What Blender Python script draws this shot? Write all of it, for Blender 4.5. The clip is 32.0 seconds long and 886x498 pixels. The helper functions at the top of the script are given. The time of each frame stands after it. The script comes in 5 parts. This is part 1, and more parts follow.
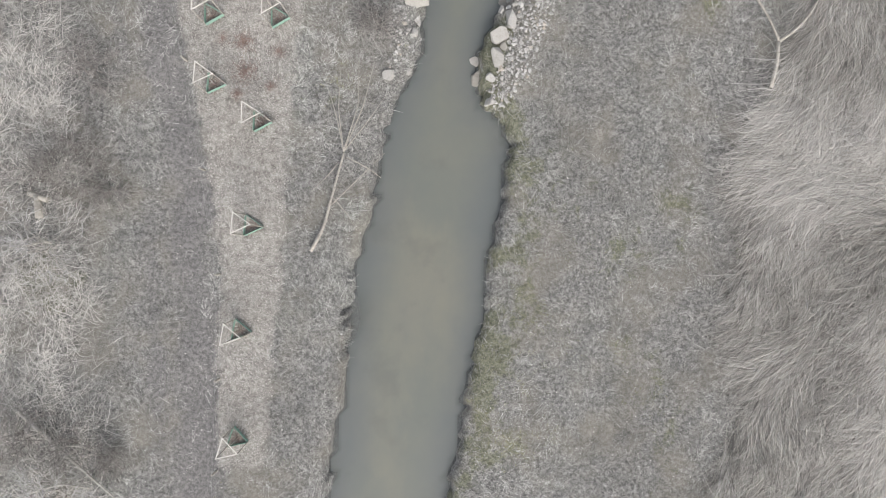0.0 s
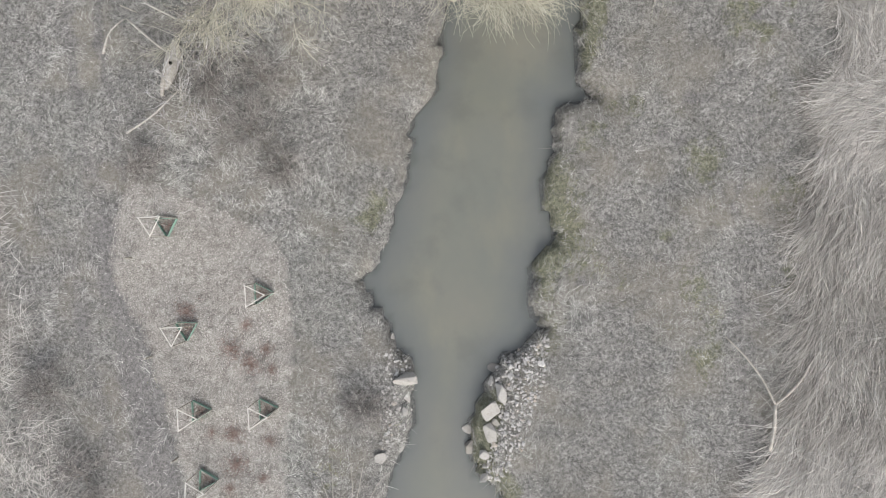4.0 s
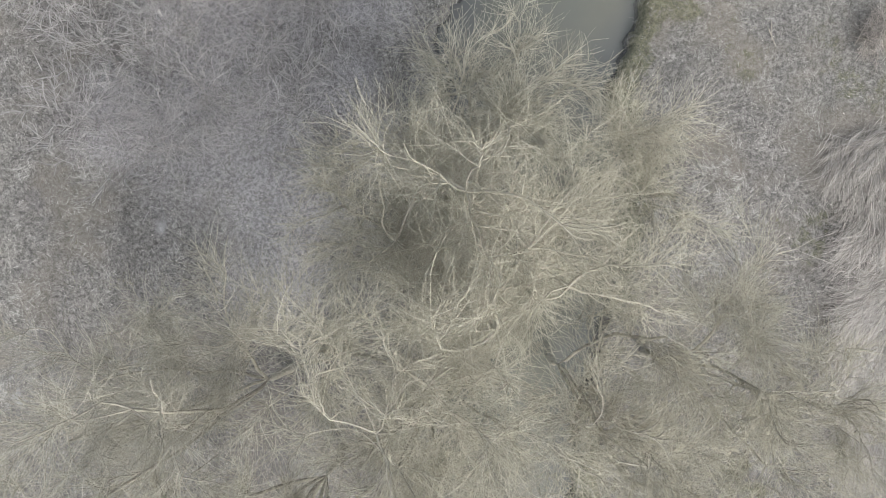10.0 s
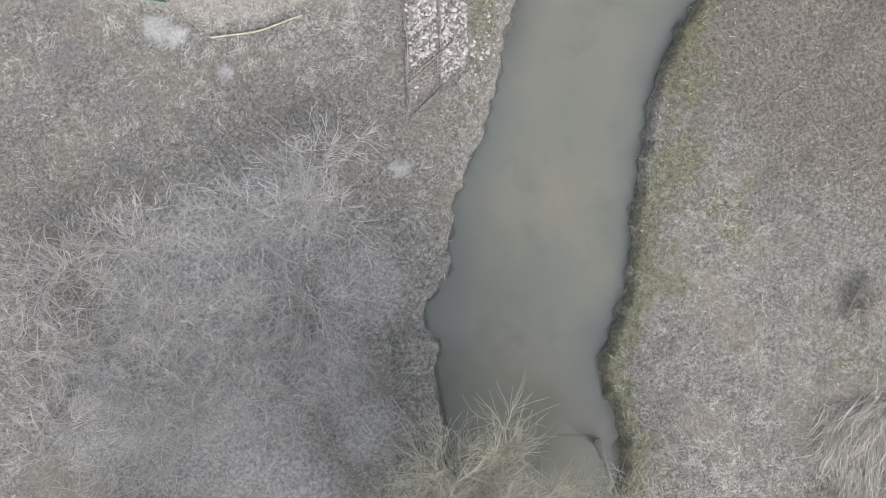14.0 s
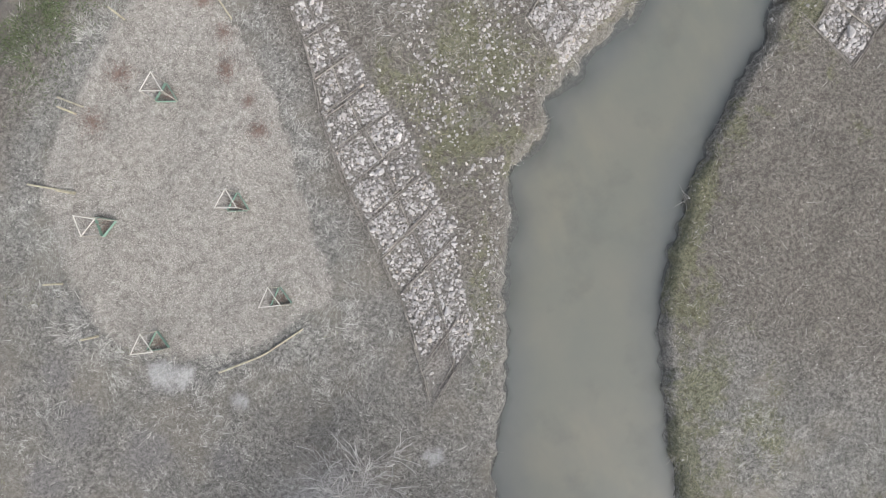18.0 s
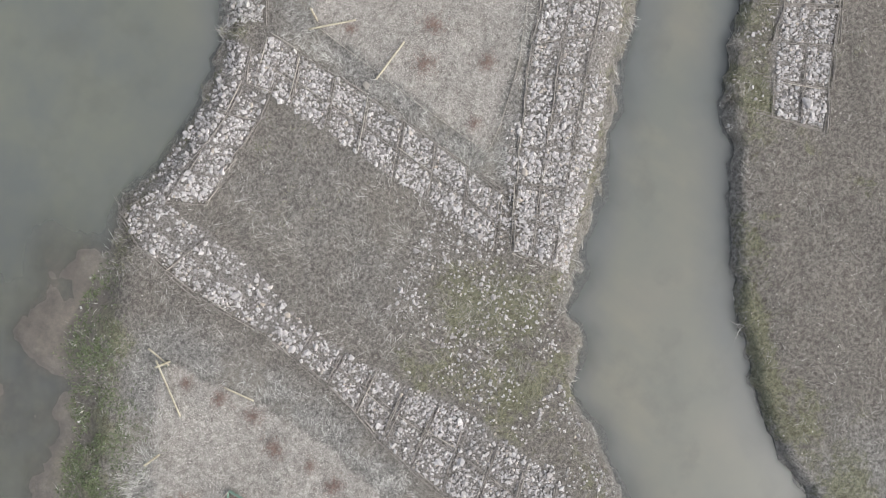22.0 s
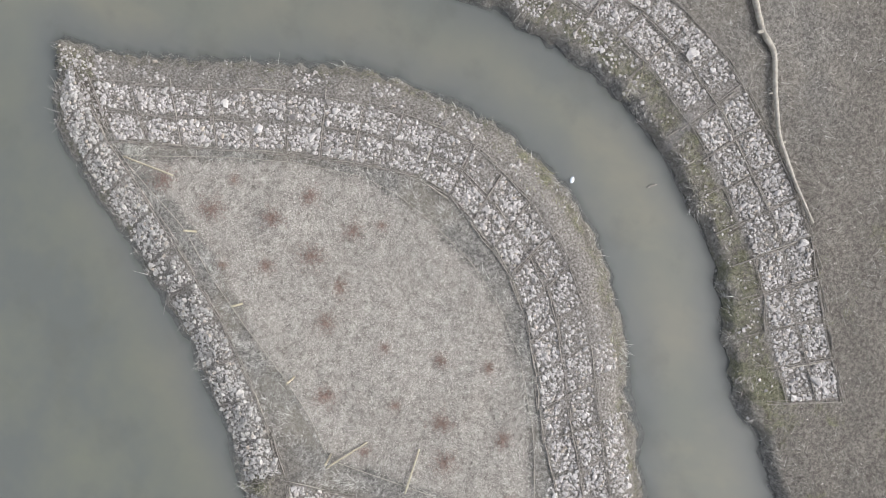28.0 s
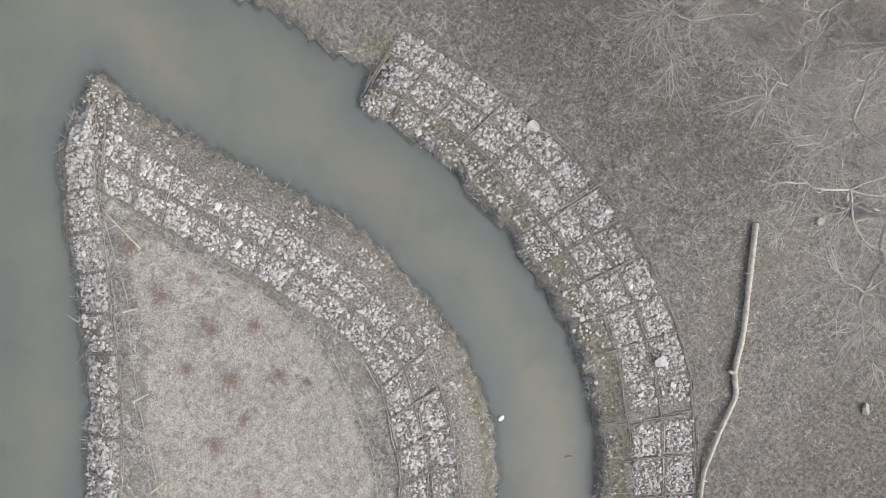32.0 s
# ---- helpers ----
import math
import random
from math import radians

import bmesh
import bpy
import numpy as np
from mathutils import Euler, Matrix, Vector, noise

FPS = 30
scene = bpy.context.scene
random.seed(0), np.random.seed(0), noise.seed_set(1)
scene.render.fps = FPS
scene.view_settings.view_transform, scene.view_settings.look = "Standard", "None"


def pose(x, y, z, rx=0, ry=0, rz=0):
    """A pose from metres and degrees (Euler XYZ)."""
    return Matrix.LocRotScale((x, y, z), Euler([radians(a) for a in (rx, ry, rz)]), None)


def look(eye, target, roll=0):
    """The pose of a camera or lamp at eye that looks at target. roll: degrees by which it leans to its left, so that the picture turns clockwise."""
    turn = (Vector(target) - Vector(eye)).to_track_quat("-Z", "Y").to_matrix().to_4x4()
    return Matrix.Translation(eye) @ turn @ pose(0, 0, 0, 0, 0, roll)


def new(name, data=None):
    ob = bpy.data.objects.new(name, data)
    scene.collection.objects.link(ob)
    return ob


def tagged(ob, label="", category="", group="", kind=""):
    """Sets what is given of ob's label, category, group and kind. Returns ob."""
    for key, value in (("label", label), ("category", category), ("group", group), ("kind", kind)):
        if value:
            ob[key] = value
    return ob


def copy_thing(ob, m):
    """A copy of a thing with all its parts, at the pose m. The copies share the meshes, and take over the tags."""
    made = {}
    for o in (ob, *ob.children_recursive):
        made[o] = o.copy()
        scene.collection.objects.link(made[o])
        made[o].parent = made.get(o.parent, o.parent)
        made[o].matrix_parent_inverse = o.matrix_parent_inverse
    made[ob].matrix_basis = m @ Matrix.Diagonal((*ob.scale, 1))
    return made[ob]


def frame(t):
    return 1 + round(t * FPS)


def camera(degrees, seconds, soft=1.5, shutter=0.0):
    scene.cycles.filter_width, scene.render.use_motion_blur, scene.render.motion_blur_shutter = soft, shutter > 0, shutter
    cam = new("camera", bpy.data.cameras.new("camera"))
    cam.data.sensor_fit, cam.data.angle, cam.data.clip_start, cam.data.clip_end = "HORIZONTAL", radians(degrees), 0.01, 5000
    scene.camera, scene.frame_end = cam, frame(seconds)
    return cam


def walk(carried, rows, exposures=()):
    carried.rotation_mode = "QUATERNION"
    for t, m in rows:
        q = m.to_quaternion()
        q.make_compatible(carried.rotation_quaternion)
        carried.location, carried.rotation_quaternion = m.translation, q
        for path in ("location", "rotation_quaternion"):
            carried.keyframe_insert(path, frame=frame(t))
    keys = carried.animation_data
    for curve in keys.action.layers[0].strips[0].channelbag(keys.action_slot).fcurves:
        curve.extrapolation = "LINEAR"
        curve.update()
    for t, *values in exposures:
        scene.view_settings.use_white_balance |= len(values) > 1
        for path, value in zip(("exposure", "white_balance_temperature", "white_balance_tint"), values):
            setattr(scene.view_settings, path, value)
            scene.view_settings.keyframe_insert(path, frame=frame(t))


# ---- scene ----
cam = camera(70, 32.0, soft=1.0)
PATH = [
    (0.0, -0.00, 0.00, 25.00, 0.21, -0.42, 0.00),
    (0.5, 0.16, 1.78, 24.89, 0.50, -0.28, 0.01),
    (1.0, 0.28, 3.65, 24.84, 0.75, -0.18, -0.04),
    (1.5, 0.40, 5.52, 24.81, 0.63, -0.10, -0.01),
    (2.0, 0.53, 7.51, 24.80, 0.55, -0.05, -0.05),
    (2.5, 0.66, 9.40, 24.81, 0.37, 0.01, -0.14),
    (3.0, 0.82, 11.35, 24.83, 0.31, 0.11, -0.88),
    (3.5, 0.95, 13.17, 24.81, 0.15, 0.22, -2.32),
    (5.5, 1.30, 20.09, 24.57, 0.29, -0.11, -7.28),
    (6.0, 1.47, 21.93, 24.55, 0.02, -0.16, -8.26),
    (6.5, 1.84, 23.44, 24.46, 0.23, 0.12, -8.62),
    (7.0, 2.09, 24.91, 24.49, 0.63, 0.18, -8.87),
    (7.5, 2.27, 26.35, 24.54, 0.74, 0.11, -9.09),
    (8.0, 2.52, 27.94, 24.57, 0.63, 0.10, -9.35),
    (8.5, 2.75, 29.44, 24.57, 0.42, 0.06, -9.54),
    (9.0, 3.01, 31.07, 24.59, 0.17, -0.02, -9.58),
    (9.5, 3.23, 32.52, 24.57, 0.03, -0.13, -9.57),
    (10.0, 3.47, 34.01, 24.56, -0.02, -0.25, -9.62),
    (10.5, 3.71, 35.30, 24.54, 0.06, -0.27, -9.80),
    (11.0, 4.01, 36.65, 24.50, 0.20, -0.24, -9.83),
    (11.5, 4.23, 37.91, 24.51, 0.30, -0.31, -9.97),
    (12.0, 4.52, 39.30, 24.55, 0.23, -0.28, -10.12),
    (12.5, 4.93, 40.64, 24.56, -0.03, -0.06, -10.34),
    (13.0, 5.35, 41.98, 24.52, 0.04, 0.17, -10.61),
    (13.5, 5.61, 43.16, 24.52, 0.24, 0.17, -10.92),
    (14.0, 5.83, 44.33, 24.49, 0.72, 0.01, -11.27),
    (14.5, 6.06, 45.51, 24.51, 0.89, -0.06, -11.60),
    (16.5, 7.01, 50.84, 24.58, 0.85, -0.72, -13.56),
    (17.0, 7.34, 52.22, 24.59, 0.86, -0.79, -14.83),
    (17.5, 7.72, 53.53, 24.58, 0.91, -0.66, -19.20),
    (18.0, 8.10, 55.00, 24.57, 0.77, -0.66, -24.34),
    (18.5, 8.56, 56.38, 24.56, 0.47, -0.68, -28.41),
    (19.0, 9.12, 57.69, 24.56, 0.44, -0.59, -32.66),
    (19.5, 9.73, 58.83, 24.49, 0.42, -0.39, -36.50),
    (20.0, 10.41, 60.10, 24.46, 0.29, -0.34, -40.26),
    (20.5, 11.12, 61.30, 24.43, 0.03, -0.42, -43.57),
    (21.0, 11.89, 62.49, 24.39, -0.03, -0.51, -47.48),
    (21.5, 12.67, 63.49, 24.35, -0.01, -0.51, -51.03),
    (22.0, 13.57, 64.47, 24.33, 0.01, -0.48, -53.66),
    (22.5, 14.48, 65.47, 24.31, -0.22, -0.64, -55.25),
    (23.0, 15.49, 66.44, 24.31, -0.38, -0.76, -57.02),
    (23.5, 16.49, 67.33, 24.32, -0.54, -0.88, -60.50),
    (24.0, 17.55, 68.17, 24.33, -0.39, -1.02, -66.58),
    (24.5, 18.56, 68.81, 24.35, -0.18, -0.99, -70.96),
    (25.0, 19.57, 69.31, 24.44, 0.26, -0.73, -72.37),
    (25.5, 20.56, 69.68, 24.60, 0.66, -0.45, -72.39),
    (27.5, 25.42, 71.47, 24.64, 0.32, -0.42, -71.88),
    (28.0, 26.75, 71.88, 24.66, 0.14, -0.37, -71.81),
    (28.5, 28.03, 72.24, 24.68, -0.11, -0.26, -71.79),
    (29.0, 29.33, 72.58, 24.69, -0.15, -0.13, -71.72),
    (29.5, 30.48, 72.92, 24.67, -0.23, -0.17, -68.18),
    (30.0, 31.51, 73.28, 24.66, -0.29, -0.28, -62.14),
    (30.5, 32.42, 73.59, 24.66, -0.55, -0.29, -57.55),
    (31.0, 33.29, 73.85, 24.65, -0.74, -0.22, -53.38),
    (31.5, 33.98, 74.10, 24.63, -0.87, -0.17, -49.89),
    (32.0, 34.64, 74.42, 24.64, -0.93, -0.19, -46.34),
]
EXPOSURES = [(0.0, 0.84), (4.0, 0.84), (6.0, 0.8), (9.0, 0.8), (10.0, 0.88), (11.0, 1.0), (12.5, 1.03), (14.5, 1.02), (17.0, 0.85), (21.0, 0.82), (32.0, 0.86)]
walk(cam, [(t, pose(x, y, z, rx, ry, rz)) for t, x, y, z, rx, ry, rz in PATH], EXPOSURES)

# ---- world and light: flat overcast sky ----
SUN_EL, SUN_AZ = radians(42), radians(165)
world = bpy.data.worlds.new("overcast_sky")
scene.world = world
world.use_nodes = True
wn, wl = world.node_tree.nodes, world.node_tree.links
sky = wn.new("ShaderNodeTexSky")
sky.sky_type = "NISHITA"
sky.sun_disc = False
sky.sun_elevation, sky.sun_rotation = SUN_EL, SUN_AZ
sky.air_density, sky.dust_density, sky.ozone_density = 1.0, 4.0, 0.6
grey = wn.new("ShaderNodeHueSaturation")
grey.inputs["Saturation"].default_value = 0.4
wl.new(sky.outputs[0], grey.inputs["Color"])
wl.new(grey.outputs[0], wn["Background"].inputs["Color"])
wn["Background"].inputs["Strength"].default_value = 0.145
sun_data = bpy.data.lights.new("sun", "SUN")
sun_data.energy, sun_data.angle, sun_data.color = 0.55, radians(24), (1.0, 0.985, 0.965)
sun = new("sun", sun_data)
sun.matrix_world = look((math.sin(SUN_AZ) * math.cos(SUN_EL), math.cos(SUN_AZ) * math.cos(SUN_EL), math.sin(SUN_EL)), (0, 0, 0))

rng = np.random.default_rng(7)


# ---- small tools ----
def lattice(ix, iy, seed):
    h = (ix * 374761393 + iy * 668265263 + seed * 974634541) & 0xFFFFFFFF
    h = ((h ^ (h >> 13)) * 1274126177) & 0xFFFFFFFF
    return ((h ^ (h >> 16)) & 0xFFFF) / 65535.0


def vnoise(x, y, seed=0):
    """Smooth value noise in 0..1."""
    x, y = np.asarray(x, float), np.asarray(y, float)
    ix, iy = np.floor(x).astype(np.int64), np.floor(y).astype(np.int64)
    fx, fy = x - ix, y - iy
    fx, fy = fx * fx * (3 - 2 * fx), fy * fy * (3 - 2 * fy)
    a, b = lattice(ix, iy, seed), lattice(ix + 1, iy, seed)
    c, d = lattice(ix, iy + 1, seed), lattice(ix + 1, iy + 1, seed)
    return (a * (1 - fx) + b * fx) * (1 - fy) + (c * (1 - fx) + d * fx) * fy


def fbm(x, y, seed=0, octaves=3):
    total, amp, norm = 0.0, 1.0, 0.0
    for k in range(octaves):
        total = total + amp * vnoise(x * 2 ** k + 17.3 * k, y * 2 ** k - 9.1 * k, seed + k)
        norm += amp
        amp *= 0.5
    return total / norm


def step(a, b, x):
    t = np.clip((x - a) / (b - a), 0, 1)
    return t * t * (3 - 2 * t)


def inside_distance(x, y, poly):
    """Signed distance to a closed polygon, positive inside."""
    p = np.array(poly, float)
    q = np.roll(p, -1, 0)
    best = np.full(x.shape, 1e9)
    odd = np.zeros(x.shape, bool)
    for (ax, ay), (bx, by) in zip(p, q):
        ex, ey = bx - ax, by - ay
        t = np.clip(((x - ax) * ex + (y - ay) * ey) / (ex * ex + ey * ey + 1e-12), 0, 1)
        best = np.minimum(best, (x - ax - t * ex) ** 2 + (y - ay - t * ey) ** 2)
        if ay != by:
            odd ^= ((ay > y) != (by > y)) & (x < ex * (y - ay) / (by - ay) + ax)
    return np.where(odd, 1, -1) * np.sqrt(best)


def line_distance(x, y, pts):
    best = np.full(np.shape(x), 1e9)
    for (ax, ay), (bx, by) in zip(pts[:-1], pts[1:]):
        ex, ey = bx - ax, by - ay
        t = np.clip(((x - ax) * ex + (y - ay) * ey) / (ex * ex + ey * ey + 1e-12), 0, 1)
        best = np.minimum(best, np.hypot(x - ax - t * ex, y - ay - t * ey))
    return best


def blobs(x, y, spots):
    """Soft round patches: (x, y, radius)."""
    m = np.zeros(np.shape(x))
    for bx, by, r in spots:
        m = np.maximum(m, np.exp(-((x - bx) ** 2 + (y - by) ** 2) / (r * r)))
    return m


def raw_mesh(name, verts, faces, smooth=False, **attributes):
    me = bpy.data.meshes.new(name)
    verts, faces = np.asarray(verts, np.float32), np.asarray(faces, np.int32)
    n, k = faces.shape
    me.vertices.add(len(verts))
    me.vertices.foreach_set("co", verts.ravel())
    me.loops.add(n * k)
    me.loops.foreach_set("vertex_index", faces.ravel())
    me.polygons.add(n)
    me.polygons.foreach_set("loop_start", np.arange(0, n * k, k, dtype=np.int32))
    me.polygons.foreach_set("use_smooth", np.full(n, smooth))
    for key, values in attributes.items():
        me.attributes.new(key, "FLOAT", "POINT").data.foreach_set("value", np.asarray(values, np.float32))
    me.update(calc_edges=True)
    me.validate()
    return me


def mesh_thing(name, me, mat, parent=None, label=""):
    ob = new(name, me)
    if not me.materials:
        me.materials.append(mat)
    if parent:
        ob.parent = parent
    if label:
        ob["label"] = label
    return ob


def part(name, bm, mat, parent, label=""):
    me = bpy.data.meshes.new(name)
    bm.to_mesh(me)
    bm.free()
    return mesh_thing(name, me, mat, parent, label)


def tubes(paths, radii, sides=3):
    """Closed tubes along many polylines of one length: paths (n, k, 3), radii (n, k). Gives verts and quads."""
    paths, radii = np.asarray(paths, float), np.asarray(radii, float)
    n, k, _ = paths.shape
    way = np.gradient(paths, axis=1)
    way /= np.linalg.norm(way, axis=2, keepdims=True) + 1e-9
    ref = np.where(np.abs(way[..., 2:3]) > 0.9, np.array([1.0, 0, 0]), np.array([0, 0, 1.0]))
    u = np.cross(way, ref)
    u /= np.linalg.norm(u, axis=2, keepdims=True) + 1e-9
    v = np.cross(way, u)
    a = np.arange(sides) * 2 * np.pi / sides
    ring = u[:, :, None] * np.cos(a)[:, None] + v[:, :, None] * np.sin(a)[:, None]
    verts = (paths[:, :, None] + ring * radii[:, :, None, None]).reshape(-1, 3)
    base = (np.arange(n)[:, None, None] * k + np.arange(k - 1)[None, :, None]) * sides
    s = np.arange(sides)[None, None]
    t = (s + 1) % sides
    faces = np.stack([base + s, base + t, base + sides + t, base + sides + s], -1).reshape(-1, 4)
    return verts, faces


def merged(pieces):
    verts, faces, at = [], [], 0
    for v, f in pieces:
        verts.append(v)
        faces.append(np.asarray(f) + at)
        at += len(v)
    return np.concatenate(verts), np.concatenate(faces)


# ---- materials ----
class Nodes:
    """A short way to write a Principled material."""

    def __init__(self, name, rough=0.9, spec=0.25):
        self.mat = bpy.data.materials.new(name)
        self.mat.use_nodes = True
        self.tree = self.mat.node_tree
        self.out = self.tree.nodes["Principled BSDF"]
        self.out.inputs["Roughness"].default_value = rough
        self.out.inputs["Specular IOR Level"].default_value = spec
        self.pos = self.tree.nodes.new("ShaderNodeNewGeometry")
        self.coord = self.pos.outputs["Position"]

    def link(self, a, b):
        self.tree.links.new(a, b)

    def own(self):
        tc = self.tree.nodes.new("ShaderNodeTexCoord")
        self.coord = tc.outputs["Object"]
        return self

    def noise(self, scale, detail=3.0, rough=0.55, stretch=None):
        n = self.tree.nodes.new("ShaderNodeTexNoise")
        n.inputs["Scale"].default_value, n.inputs["Detail"].default_value = scale, detail
        n.inputs["Roughness"].default_value = rough
        if stretch:
            m = self.tree.nodes.new("ShaderNodeMapping")
            m.inputs["Scale"].default_value = stretch
            self.link(self.coord, m.inputs[0])
            self.link(m.outputs[0], n.inputs["Vector"])
        else:
            self.link(self.coord, n.inputs["Vector"])
        return n.outputs["Fac"]

    def attr(self, key):
        n = self.tree.nodes.new("ShaderNodeAttribute")
        n.attribute_name = key
        return n.outputs["Fac"]

    def ramp(self, fac, *stops):
        n = self.tree.nodes.new("ShaderNodeValToRGB")
        el = n.color_ramp.elements
        while len(el) < len(stops):
            el.new(0.5)
        for e, (at, col) in zip(el, stops):
            e.position, e.color = at, (*col, 1)
        self.link(fac, n.inputs[0])
        return n.outputs[0]

    def mix(self, fac, a, b, blend="MIX"):
        n = self.tree.nodes.new("ShaderNodeMix")
        n.data_type, n.blend_type = "RGBA", blend
        for value, socket in ((fac, n.inputs["Factor"]), (a, n.inputs[6]), (b, n.inputs[7])):
            if isinstance(value, (int, float)):
                socket.default_value = value
            elif isinstance(value, tuple):
                socket.default_value = (*value, 1)
            else:
                self.link(value, socket)
        return n.outputs[2]

    def math(self, op, a, b=0.0):
        n = self.tree.nodes.new("ShaderNodeMath")
        n.operation = op
        for value, socket in ((a, n.inputs[0]), (b, n.inputs[1])):
            if isinstance(value, (int, float)):
                socket.default_value = value
            else:
                self.link(value, socket)
        return n.outputs[0]

    def window(self, fac, lo, hi):
        n = self.tree.nodes.new("ShaderNodeMapRange")
        n.interpolation_type = "SMOOTHSTEP"
        n.inputs["From Min"].default_value, n.inputs["From Max"].default_value = lo, hi
        self.link(fac, n.inputs["Value"])
        return n.outputs[0]

    def island(self):
        return self.pos.outputs["Random Per Island"]

    def single(self):
        n = self.tree.nodes.new("ShaderNodeObjectInfo")
        return n.outputs["Random"]

    def bump(self, height, strength=0.3, distance=0.02):
        n = self.tree.nodes.new("ShaderNodeBump")
        n.inputs["Strength"].default_value, n.inputs["Distance"].default_value = strength, distance
        self.link(height, n.inputs["Height"])
        self.link(n.outputs[0], self.out.inputs["Normal"])
        return self

    def color(self, c):
        if isinstance(c, tuple):
            self.out.inputs["Base Color"].default_value = (*c, 1)
        else:
            self.link(c, self.out.inputs["Base Color"])
        return self


def ground_material():
    n = Nodes("ground_soil_and_thatch", 0.95, 0.15)
    mid, broad = n.noise(2.6, 6, 0.75), n.noise(0.35, 3)
    fine = n.math("SUBTRACT", n.math("ADD", n.math("MULTIPLY", n.noise(7, 7, 0.85), 1.1), n.math("MULTIPLY", n.noise(30, 4, 0.85), 0.95)), 0.525)
    thatch = n.ramp(fine, (0.38, (0.076, 0.073, 0.068)), (0.5, (0.185, 0.18, 0.168)), (0.62, (0.39, 0.382, 0.36)))
    sage = n.ramp(fine, (0.38, (0.1, 0.1, 0.09)), (0.5, (0.215, 0.215, 0.197)), (0.62, (0.4, 0.398, 0.372)))
    thatch = n.mix(n.attr("sage"), thatch, sage)
    soil = n.ramp(fine, (0.4, (0.08, 0.078, 0.075)), (0.6, (0.25, 0.243, 0.234)))
    base = n.mix(n.window(mid, 0.42, 0.62), thatch, soil)
    base = n.mix(n.window(broad, 0.45, 0.65), base, n.mix(0.5, base, (0.22, 0.2, 0.165)))
    sere = n.ramp(fine, (0.38, (0.07, 0.063, 0.056)), (0.5, (0.137, 0.125, 0.111)), (0.62, (0.255, 0.237, 0.212)))
    base = n.mix(n.attr("sere"), base, sere)
    litter = n.ramp(fine, (0.4, (0.18, 0.175, 0.175)), (0.6, (0.49, 0.48, 0.479)))
    base = n.mix(n.window(n.math("ADD", n.attr("litter"), n.math("MULTIPLY", mid, 0.3)), 0.35, 0.75), base, litter)
    moss = n.ramp(fine, (0.4, (0.068, 0.072, 0.036)), (0.6, (0.2, 0.205, 0.115)))
    base = n.mix(n.math("MULTIPLY", n.window(n.math("ADD", n.attr("moss"), n.math("MULTIPLY", mid, 2.2)), 1.3, 1.8), 0.6), base, moss)
    # wheel ruts, dark spots, and the darker patches round trees and bushes
    ruts_and_dark = n.ramp(fine, (0.4, (0.1, 0.096, 0.093)), (0.6, (0.25, 0.24, 0.232)))
    base = n.mix(n.window(n.math("ADD", n.attr("ruts_and_dark"), n.math("MULTIPLY", mid, 1.0)), 0.75, 1.35), base, ruts_and_dark)
    shred = n.math("SUBTRACT", n.math("ADD", n.math("MULTIPLY", n.noise(26, 6, 0.9), 1.1), n.math("MULTIPLY", n.noise(3.1, 6, 0.85), 0.45)), 0.275)
    chips = n.ramp(shred, (0.39, (0.1, 0.092, 0.083)), (0.5, (0.29, 0.272, 0.248)), (0.61, (0.55, 0.523, 0.486)))
    chips = n.mix(n.window(mid, 0.5, 0.75), chips, n.mix(0.4, chips, (0.2, 0.192, 0.168)))
    base = n.mix(n.window(n.math("ADD", n.attr("mulch"), n.math("MULTIPLY", mid, 0.9)), 0.7, 1.15), base, chips)
    base = n.mix(n.window(n.math("ADD", n.attr("ash"), n.math("MULTIPLY", mid, 1.2)), 0.95, 1.55), base, n.ramp(fine, (0.3, (0.24, 0.237, 0.233)), (0.7, (0.47, 0.467, 0.463))))
    gravel = n.ramp(n.noise(12, 6, 0.8), (0.38, (0.075, 0.068, 0.06)), (0.5, (0.19, 0.178, 0.165)), (0.62, (0.37, 0.355, 0.34)))
    base = n.mix(n.window(n.math("ADD", n.attr("gravel"), n.math("MULTIPLY", mid, 1.1)), 0.95, 1.65), base, gravel)
    mud = n.ramp(n.noise(1.6, 8, 0.8), (0.3, (0.09, 0.084, 0.079)), (0.55, (0.15, 0.135, 0.118)), (0.75, (0.23, 0.2, 0.165)))
    base = n.mix(n.attr("mud"), base, mud)
    wet = n.mix(0.15, base, (0.085, 0.08, 0.078))
    base = n.mix(n.attr("wet"), base, wet)
    return n.color(base).bump(n.mix(0.4, fine, mid), 0.7, 0.06).mat


def water_material():
    n = Nodes("turbid_water", 0.06, 0.5)
    broad, mid = n.noise(0.22, 4, 0.6), n.noise(0.5, 4)
    col = n.ramp(broad, (0.36, (0.138, 0.145, 0.126)), (0.52, (0.15, 0.153, 0.13)), (0.66, (0.16, 0.159, 0.134)))
    silt = n.window(n.noise(0.3, 5, 0.6, (1.0, 0.45, 1.0)), 0.46, 0.68)
    col = n.mix(n.math("MULTIPLY", silt, 0.55), col, (0.186, 0.178, 0.14))
    # bluish sky reflection near the banks, put into the water colour
    col = n.mix(n.math("MULTIPLY", n.attr("sky_rim"), 0.75), col, (0.112, 0.121, 0.122))
    col = n.mix(n.attr("pool"), col, n.ramp(broad, (0.36, (0.112, 0.121, 0.114)), (0.64, (0.137, 0.144, 0.118))))
    col = n.mix(n.math("MULTIPLY", n.window(mid, 0.52, 0.72), 0.4), col, (0.104, 0.108, 0.095))
    n.color(col)
    n.bump(n.noise(7, 2), 0.02, 0.01)
    n.link(n.attr("cover"), n.out.inputs["Alpha"])
    return n.mat


